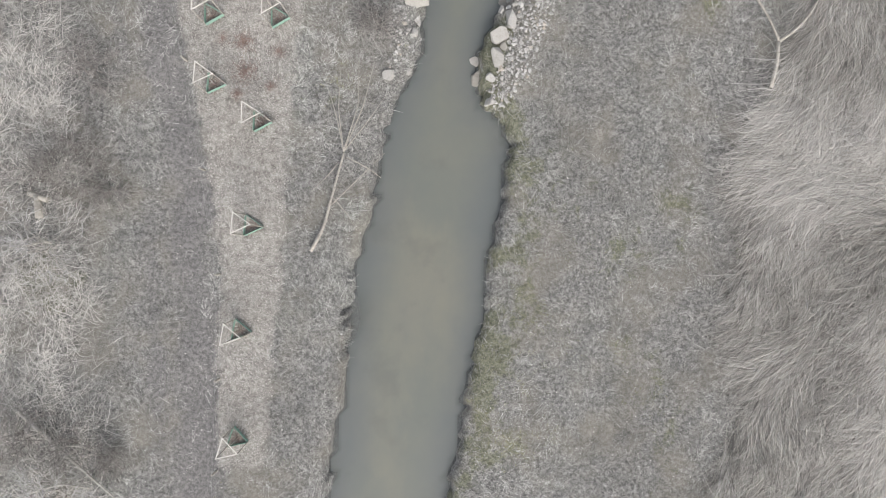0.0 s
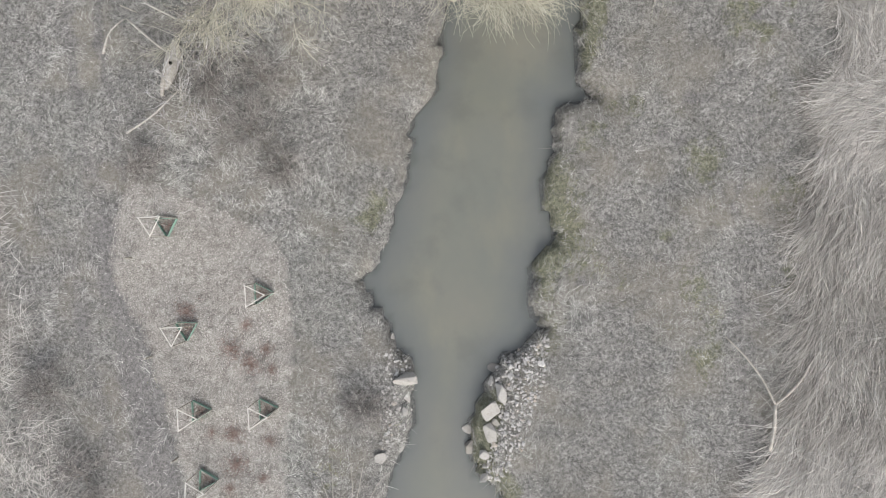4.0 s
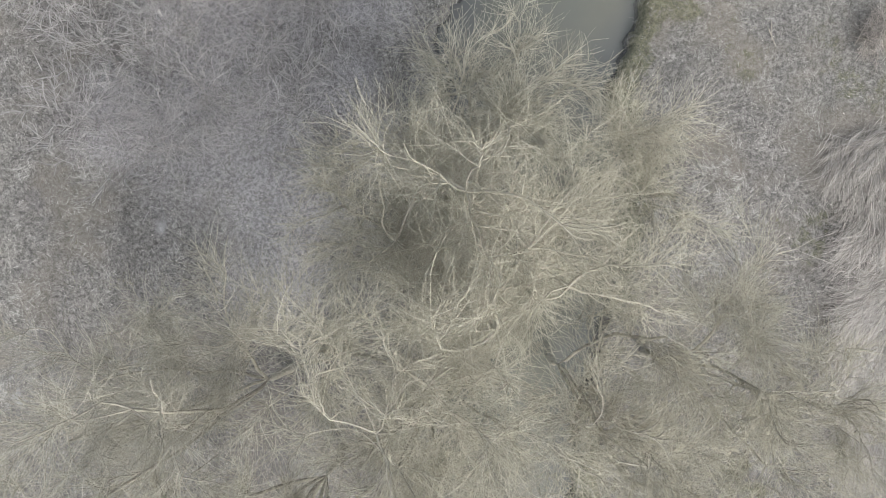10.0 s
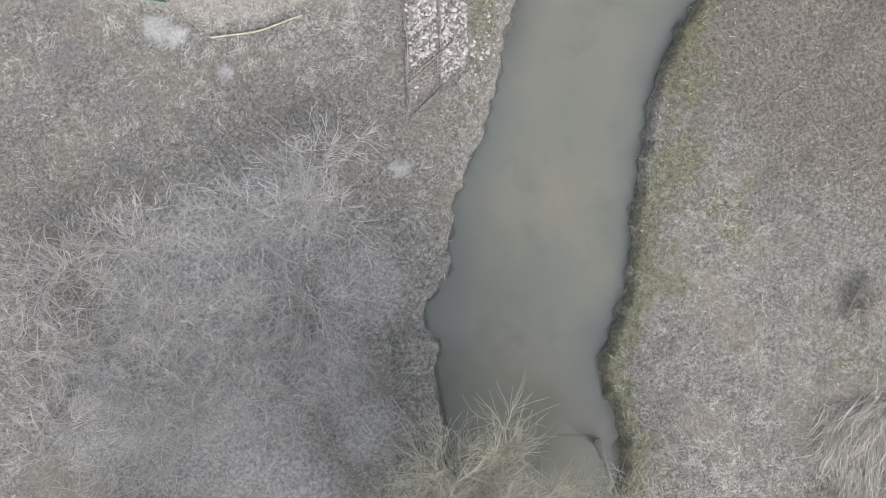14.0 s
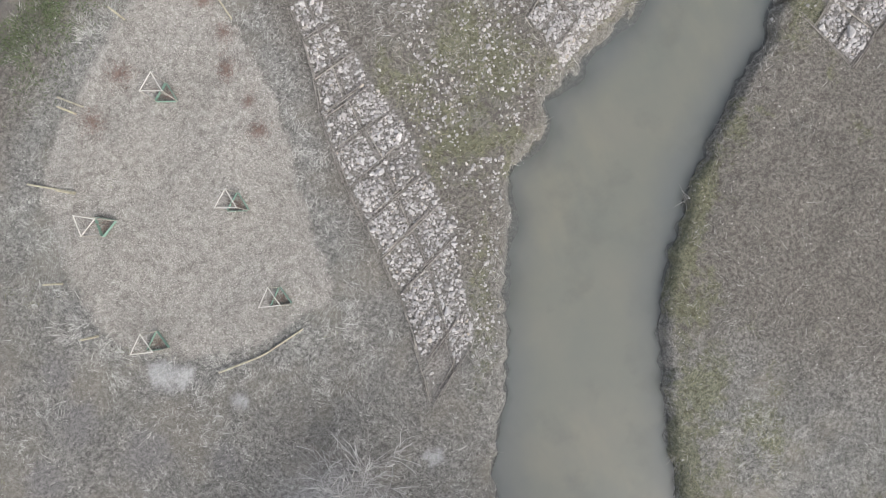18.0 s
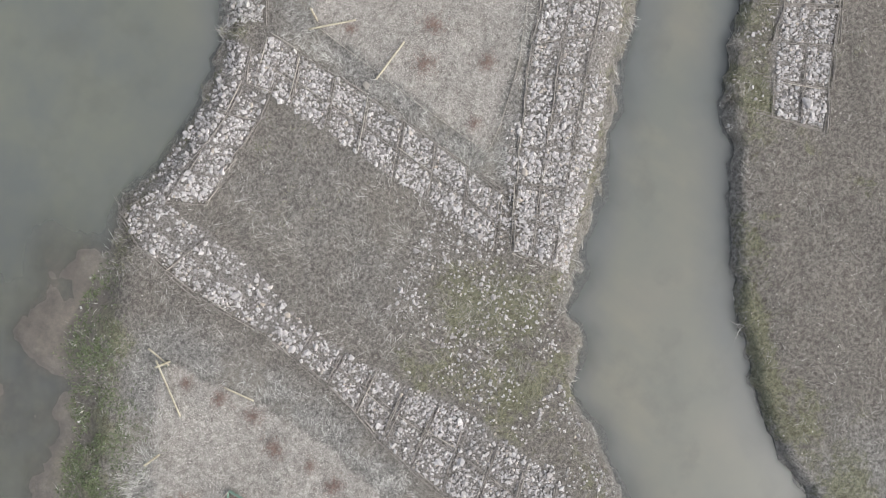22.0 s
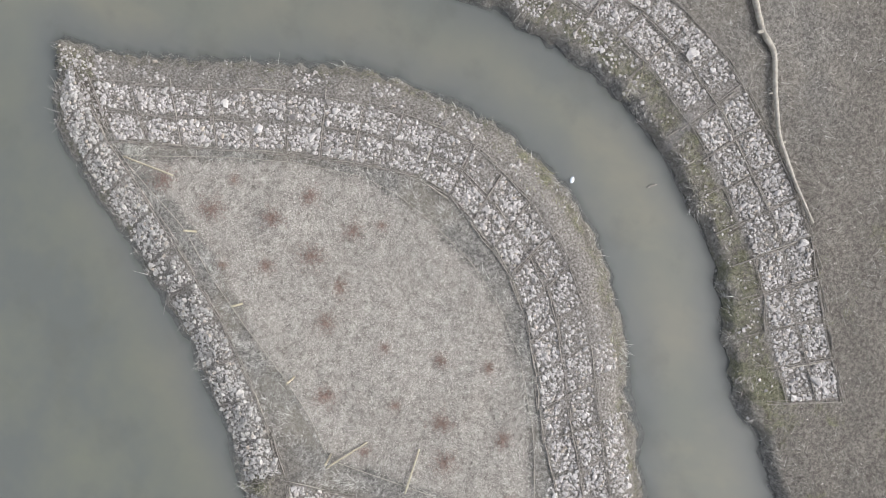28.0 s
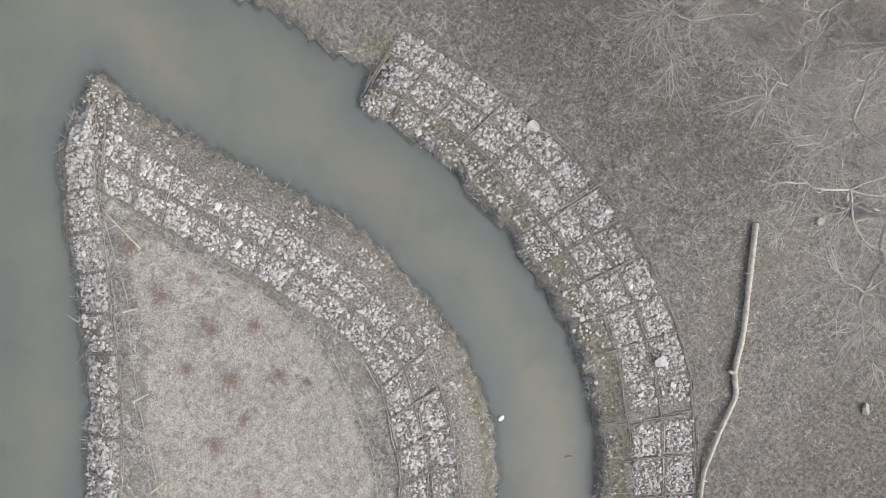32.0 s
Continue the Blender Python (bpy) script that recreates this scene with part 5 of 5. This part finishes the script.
def build_strip(key):
    bank, water_side, rows, cell, fill = STRIPS[key]
    extra = key == "east"
    root = tagged(new("stone_revetment"), "bank revetment of pole-framed cells filled with pale rubble stones", "revetment", "revetments")
    length = (np.hypot(*np.diff(np.array(bank), axis=0).T).sum() + np.hypot(*np.diff(np.array(water_side), axis=0).T).sum()) / 2
    n = int(round(length / cell)) + 1
    A, B = resample(bank, n), resample(water_side, n)
    if extra:
        rows, B = 3, A + (B - A) * 1.42
    spots = []
    for i in range(n):
        if rng.random() < (0.62 if key == "south" else 0.93):
            fascine(A[i], A[i] * 0.1 + B[i] * 0.9, root, 4, 0.13)
    for i in range(n - 1):
        fascine(A[i], A[i + 1], root, 4, 0.12)
        for r in range(1, rows):
            if rng.random() < 0.85:
                m = r / rows
                fascine(A[i] * (1 - m) + B[i] * m, A[i + 1] * (1 - m) + B[i + 1] * m, root, 2, 0.08)
        for r in range(rows):
            lo, hi = r / rows + 0.02, (r + 1) / rows - 0.02
            quad = [A[i] * (1 - lo) + B[i] * lo, A[i + 1] * (1 - lo) + B[i + 1] * lo, A[i + 1] * (1 - hi) + B[i + 1] * hi, A[i] * (1 - hi) + B[i] * hi]
            full = np.clip(fill + rng.normal(0.08, 0.16) - ((0.0, 0.25, 0.95) if key == "point" else (0.0, 0.12, 0.62))[r] * rng.uniform(0.5, 1.3), 0.06, 1.0)
            if r == 2 and key == "point":
                full = max(full, 0.75) if i > 0.72 * n else full
            elif r == 2:
                full *= 1.0 if i < 0.55 * n else 0.3
            spots.append(stone_places(quad, full, 0.058))
    spots = np.concatenate(spots)
    lay_stones(spots[line_distance(spots[:, 0], spots[:, 1], CHANNEL) > 0.36], root, 260, dull=key == "lake")


def scatter_stones(label, poly, per_m2, size, single, dull=False, sparse=0.42):
    root = tagged(new("scattered_stones"), label, "stones")
    p = np.array(poly, float)
    n = int((np.ptp(p[:, 0]) * np.ptp(p[:, 1])) * per_m2)
    x, y = rng.uniform(p[:, 0].min(), p[:, 0].max(), n), rng.uniform(p[:, 1].min(), p[:, 1].max(), n)
    keep = (inside_distance(x, y, poly) > 0) & (field(LAND, x, y) > -0.3) & (fbm(x * 0.9, y * 0.9, 103) > sparse)
    x, y = x[keep], y[keep]
    lay_stones(np.column_stack([x, y, size * np.exp(rng.normal(0, 0.3, len(x)))]), root, single, dull=dull)


def toe_stones():
    """Small stones and debris along the water's edge."""
    root = tagged(new("shore_stones"), "small grey stones and debris along the waterline", "stones")
    x, y = scattered(90000)
    land = field(LAND, x, y)
    stony = field(STONY, x, y) > -1.6
    keep = (land > -0.25) & (land < 0.35) & (rng.random(len(x)) < np.where(stony, 0.5, 0.12) * step(0.45, 0.7, fbm(x * 0.8, y * 0.8, 107)) * 1.6)
    x, y = x[keep], y[keep]
    lay_stones(np.column_stack([x, y, 0.045 * np.exp(rng.normal(0, 0.4, len(x)))]), root, 200, dull=True)


def boulder(x, y, lx, ly, h, turn, label, seed):
    r = random.Random(seed)
    bm = bmesh.new()
    for _ in range(15):
        a, e = r.uniform(0, 6.283), r.uniform(-1, 1)
        ring = (abs(math.cos(a)) ** 6 + abs(math.sin(a)) ** 6) ** (-1 / 6) * (1 - abs(e) ** 4) ** 0.25
        bm.verts.new((ring * math.cos(a) * r.uniform(0.88, 1.05), ring * math.sin(a) * r.uniform(0.88, 1.05), e * r.uniform(0.8, 1.0)))
    hull = bmesh.ops.convex_hull(bm, input=bm.verts)
    bmesh.ops.delete(bm, geom=list({g for g in hull["geom_interior"] + hull["geom_unused"] if isinstance(g, bmesh.types.BMVert)}), context="VERTS")
    bmesh.ops.bevel(bm, geom=bm.edges[:], offset=0.05, segments=1, affect="EDGES")
    for v in bm.verts:
        v.co += 0.05 * Vector(noise.noise_vector(v.co * 2.3 + Vector((seed, 0, 0))))
        v.co = Vector((v.co.x * lx / 2, v.co.y * ly / 2, v.co.z * h / 2))
    me = bpy.data.meshes.new("boulder")
    bm.to_mesh(me)
    bm.free()
    me.materials.append(MAT_BOULDER)
    ob = tagged(new("boulder", me), label, "boulder", "boulders of the weir")
    ob.matrix_basis = pose(x, y, max(ground_z(x, y), WATER_Z - 0.25) + 0.3 * h, r.uniform(-5, 5), r.uniform(-5, 5), turn)


def build_weir():
    rows = [(-0.85, 9.95, 1.0, 0.62, 0.5, -3), (2.71, 10.08, 0.58, 0.36, 0.4, -14), (2.9, 9.2, 0.42, 0.85, 0.45, 8), (2.41, 8.55, 0.8, 0.6, 0.45, 32), (2.36, 7.7, 0.52, 0.85, 0.45, 8),
            (1.5, 7.7, 0.5, 0.48, 0.4, 20), (1.55, 7.0, 0.5, 0.72, 0.42, -35), (2.05, 6.85, 0.45, 0.4, 0.35, 0), (-1.98, 6.95, 0.5, 0.42, 0.35, 5), (-1.19, 7.22, 0.3, 0.34, 0.3, 0), (2.0, 5.95, 0.28, 0.55, 0.35, -20),
            (1.45, 6.1, 0.5, 0.5, 0.22, 10), (-0.85, 9.2, 0.3, 0.45, 0.25, 15), (-1.3, 11.6, 0.26, 0.34, 0.25, 20), (2.52, 9.63, 0.22, 0.4, 0.3, -25), (2.6, 8.1, 0.3, 0.34, 0.3, 40), (-0.95, 8.7, 0.3, 0.4, 0.25, 0), (41.3, 57.8, 0.42, 0.4, 0.35, 0), (17.0, 70.4, 0.28, 0.28, 0.25, 0)]
    for k, (x, y, lx, ly, h, turn) in enumerate(rows):
        boulder(x, y, lx, ly, h, turn, "pale quarried boulder at the creek's edge" if k < 17 else "single pale boulder on the grass", 40 + k)
    scatter_stones("grey rubble on the creek bank by the weir", [(2.7, 10.4), (4.9, 11.3), (4.6, 9.6), (3.6, 7.0), (2.4, 5.4), (1.9, 6.2), (2.8, 8.0)], 85, 0.065, 260, True, 0.2)
    scatter_stones("grey rubble on the creek bank by the weir", [(-1.6, 11.2), (-0.6, 11.0), (-0.6, 8.2), (-1.9, 6.8), (-2.0, 8.0)], 45, 0.06, 120, True, 0.25)


# ---- tree guards, fences, stakes ----
def box_part(name, size, at, mat, parent, turn=(0, 0, 0), label=""):
    bm = bmesh.new()
    bmesh.ops.create_cube(bm, size=1)
    for v in bm.verts:
        v.co = Vector((v.co.x * size[0], v.co.y * size[1], v.co.z * size[2]))
    bmesh.ops.bevel(bm, geom=bm.edges[:], offset=min(size) * 0.15, segments=1, affect="EDGES")
    ob = part(name, bm, mat, parent, label)
    ob.matrix_basis = pose(*at, *turn)
    return ob


def make_guard():
    root = tagged(new("tree_guard"), "triangular sapling guard of posts, white slats and green net", "tree guard", "tree guards")
    R, H = 0.46, 1.55
    tri = [(R * math.cos(a), R * math.sin(a)) for a in (radians(90), radians(210), radians(330))]
    for k in range(3):
        (ax, ay), (bx, by) = tri[k], tri[(k + 1) % 3]
        mx, my, ang = (ax + bx) / 2, (ay + by) / 2, math.degrees(math.atan2(by - ay, bx - ax))
        side = math.hypot(bx - ax, by - ay)
        box_part("post", (0.036, 0.036, H + 0.12), (ax, ay, H / 2 - 0.06), MAT_POLE_PALE, root, (0, 0, ang))
        box_part("top_slat", (side + 0.05, 0.036, 0.03), (mx, my, H + 0.012 + 0.002 * k), MAT_SLAT, root, (0, 0, ang))
        box_part("net_skirt", (side - 0.02, 0.014, 0.2), (mx * 1.08, my * 1.08, 0.1), MAT_NET, root, (0, 0, ang), "green net panel")
    stem = limb_mesh([(0, 0, -0.05), (0.02, 0.01, 0.7), (0.0, 0.03, 1.35)], [0.02, 0.015, 0.007], 6, 0.03)
    sap = part("sapling", stem, MAT_GREY_BARK, root, "thin bare sapling")
    for k in range(7):
        a = k * 2.4
        part("shoot", limb_mesh([(0, 0.01, 0.45 + 0.11 * k), (0.14 * math.cos(a), 0.14 * math.sin(a), 0.6 + 0.11 * k), (0.24 * math.cos(a), 0.24 * math.sin(a), 0.8 + 0.1 * k)], [0.008, 0.006, 0.004], 4), MAT_BROWN_PLAIN, sap)
    n = 90
    x, y, w = rng.normal(0, 0.15, n), rng.normal(0, 0.15, n), rng.uniform(0, 6.28, n)
    v, f = blades(x, y, np.full(n, 0.03), w, rng.uniform(0.05, 0.16, n), rng.uniform(0.02, 0.04, n), rng.uniform(0, 0.5, n))
    mesh_thing("leaf_mulch", raw_mesh("leaf_mulch", v, f, tone=np.repeat(rng.random(n), 3)), MAT_RUST, root, "withered brown leaves at its foot")["kind"] = "stuff"
    return root


MAT_BROWN_PLAIN = bark_material("shoot_bark", (0.1, 0.075, 0.06), (0.22, 0.17, 0.135), 20)
GUARDS = [(-8.9, 9.3, 30), (-6.3, 9.2, 30), (-8.8, 6.6, 25), (-7.0, 5.1, 28), (-7.35, 1.0, 25), (-7.8, -3.1, 20), (-7.9, -7.3, 12), (-9.7, 16.6, 60), (-9.2, 12.5, 58), (-6.2, 13.7, 30),
          (1.2, 65.0, 97), (2.0, 60.0, 97), (-3.0, 61.4, 27), (2.0, 56.0, 102), (-3.0, 56.4, 102)]


def place_guards():
    first = make_guard()
    for k, (x, y, turn) in enumerate(GUARDS):
        m = pose(x, y, ground_z(x, y), rng.normal(0, 1.5), rng.normal(0, 1.5), turn)
        if k == 0:
            first.matrix_basis = m
        else:
            copy_thing(first, m)


def stake(points, r, label, mat=None, name="wooden_stake"):
    root = tagged(new(name), label, "stake")
    part("shaft", limb_mesh(points, [r, r * 0.95, r * 0.85], 8, 0.02), mat or MAT_STAKE, root)
    return root


def build_fence(points, height, label, lean=0.0, wires=5):
    root = tagged(new("wire_fence"), label, "fence")
    for x, y in points:
        z = ground_z(x, y)
        part("post", limb_mesh([(x, y, z - 0.2), (x + lean * 0.5, y, z + height * 0.5), (x + lean, y, z + height)], [0.045, 0.042, 0.04], 8, 0.02), MAT_STAKE if height > 1.0 else MAT_POLE_PALE, root)
    for (ax, ay), (bx, by) in zip(points[:-1], points[1:]):
        for k in range(wires):
            h = height * (0.12 + 0.8 * k / max(1, wires - 1))
            az, bz = ground_z(ax, ay) + h, ground_z(bx, by) + h
            path = np.array([[(ax, ay, az), ((ax + bx) / 2, (ay + by) / 2, (az + bz) / 2 - 0.03), (bx, by, bz)]])
            v, f = tubes(path, np.full((1, 3), 0.0028), 4)
            mesh_thing("wire", raw_mesh("wire", v, f), MAT_WIRE, root)
    return root


def build_fences():
    build_fence([(-8.8, -11.0), (-8.7, -8.6), (-8.6, -5.0), (-8.6, -0.9), (-9.2, 3.2), (-9.9, 7.5), (-10.7, 11.5), (-11.2, 15.4)], 0.6, "low weathered post and wire fence beside the mulched bed", wires=2)
    build_fence([(4.0, 70.2), (0.9, 68.4), (-2.3, 65.8), (-3.6, 63.0), (-5.4, 60.0), (-5.0, 57.6)], 1.2, "peeled post and wire fence round a mulched bed", wires=8)
    build_fence([(24.5, 81.1), (22.4, 78.5), (20.3, 75.7), (17.9, 73.4)], 1.2, "peeled post and wire fence along the pond side", wires=5)
    for pts in ([(26.4, 84.6), (26.3, 82.6)], [(17.4, 73.4), (18.8, 72.2)], [(17.4, 70.2), (19.2, 70.2)], [(3.8, 70.6), (2.6, 68.6)], [(4.5, 67.9), (4.7, 66.7)], [(-5.0, 64.0), (-3.5, 63.0)], [(-1.3, 54.4), (0.5, 54.3), (2.3, 54.6)], [(-2.6, 66.6), (-1.9, 65.9)], [(4.0, 71.1), (3.9, 70.1)]):
        p = [(x, y, ground_z(x, y) + 0.07 + 0.1 * (k == 0)) for k, (x, y) in enumerate(pts)]
        if len(p) == 2:
            p = [p[0], tuple((a + b) / 2 for a, b in zip(*p)), p[1]]
        stake(p, 0.038, "peeled pale wooden pole lying at the edge of the bed")
    cord = tagged(new("border_cord"), "thin pale cord laid along the bed's border", "cord")
    line = [(26.4, 84.8), (27.6, 80.9), (28.25, 78.3), (28.55, 75.6), (28.3, 74.0), (27.65, 72.4), (26.7, 70.5), (25.35, 68.9), (23.8, 67.6), (21.1, 66.15), (19.0, 65.4), (17.7, 65.1), (17.6, 68.0), (17.65, 70.4), (17.7, 73.4), (19.1, 74.7), (20.3, 76.2), (21.7, 78.2), (23.1, 80.05), (24.5, 81.6), (26.2, 84.5)]
    part("strand", limb_mesh(on_ground(line, 0.06), [0.014, 0.014], 5, 0.0), MAT_POLE_PALE, cord)


PLANTS_A = [(-8.5, 8.4), (-7.7, 8.3), (-6.3, 7.9), (-7.6, 7.1), (-7.9, 6.2), (-6.6, 6.5), (-6.0, 10.7), (-7.5, 11.6), (-6.8, 11.0), (-6.2, 11.5), (-6.9, 12.5), (-9.2, 13.2), (4.0, 67.8), (4.2, 66.4), (4.0, 63.5), (3.9, 62.3), (-1.8, 65.2), (3.7, 65.0), (3.7, 69.2), (-0.1, 66.5)]
PLANTS_B = [(26.0, 82.9), (25.5, 80.8), (27.2, 77.3), (27.0, 74.3), (26.4, 75.3), (25.0, 76.5), (24.1, 78.1), (23.6, 79.7), (22.7, 75.2), (22.5, 72.7), (22.7, 70.5), (23.0, 68.6), (20.5, 71.6), (20.4, 69.7), (20.0, 74.3), (20.5, 67.2), (19.0, 69.1), (18.4, 72.2), (18.3, 66.2), (26.9, 80.3), (24.2, 75.1), (25.9, 78.4)]


def plant_perennials():
    n = 240
    meshes = []
    for _ in range(3):
        r, w = np.abs(rng.normal(0, 0.24, n)), rng.uniform(0, 6.28, n)
        v, f = blades(r * np.cos(w), r * np.sin(w), np.full(n, 0.06), rng.uniform(0, 6.28, n), rng.uniform(0.05, 0.13, n), rng.uniform(0.015, 0.035, n), rng.uniform(0.1, 0.7, n))
        meshes.append(raw_mesh("withered_leaves", v, f, tone=np.repeat(rng.random(n), 3)))
    for x, y in PLANTS_A + PLANTS_B:
        root = tagged(new("withered_plant"), "withered reddish brown perennial in the wood chips", "plant", "perennials in the mulch")
        s = rng.uniform(0.6, 1.3)
        root.matrix_basis = pose(x, y, ground_z(x, y), 0, 0, rng.uniform(0, 360)) @ Matrix.Scale(s, 4)
        mesh_thing("foliage", meshes[rng.integers(0, 3)], MAT_RUST, root)["kind"] = "stuff"


def drop_litter():
    bm = bmesh.new()
    bmesh.ops.create_uvsphere(bm, u_segments=12, v_segments=8, radius=0.11)
    for v in bm.verts:
        v.co = Vector((v.co.x * 1.3, v.co.y * 0.8, v.co.z * 0.5))
    me = bpy.data.meshes.new("plastic_scrap")
    bm.to_mesh(me)
    bm.free()
    me.materials.append(MAT_PLASTIC)
    tagged(new("plastic_scrap", me), "small white plastic scrap floating by the bank", "litter").location = (31.1, 67.7, WATER_Z + 0.03)
    root = tagged(new("driftwood"), "short dark piece of driftwood in the water", "driftwood")
    part("stem", limb_mesh([(31.75, 64.75, WATER_Z - 0.03), (31.9, 64.6, WATER_Z + 0.03), (32.0, 64.4, WATER_Z - 0.02)], [0.05, 0.06, 0.03], 8, 0.1), MAT_POLE, root)


grow_grass()
grow_tussocks()
grow_reeds()
spread_chips()
strew_specks()
grow_herbs()
plant_willows()
plant_shrubs()
plant_right_trees()
lay_logs()
build_weir()
place_guards()
build_fences()
plant_perennials()
drop_litter()
for strip in STRIPS:
    build_strip(strip)
scatter_stones("pale rubble stones scattered over mossy ground", [(10.4, 64.7), (15.0, 65.7), (20.2, 62.4), (15.6, 60.0), (12.9, 58.2), (9.4, 58.6), (9.0, 62.5)], 30, 0.055, 280)
scatter_stones("pale rubble stones thrown along the creek bank", [(8.3, 50.2), (9.4, 51.5), (10.4, 54.2), (12.4, 57.6), (9.6, 58.2), (9.0, 54.0), (7.6, 50.4)], 26, 0.06, 200)
scatter_stones("pale rubble stones on the bank", [(15.0, 63.0), (19.5, 65.4), (21.3, 62.4), (15.2, 59.5)], 40, 0.065, 280)
scatter_stones("pale rubble stones on the tip of the point", [(27.1, 85.7), (27.9, 87.4), (28.8, 88.2), (29.8, 88.5), (30.0, 87.2), (29.6, 86.4), (28.2, 85.9)], 70, 0.06, 120, sparse=0.1)
toe_stones()
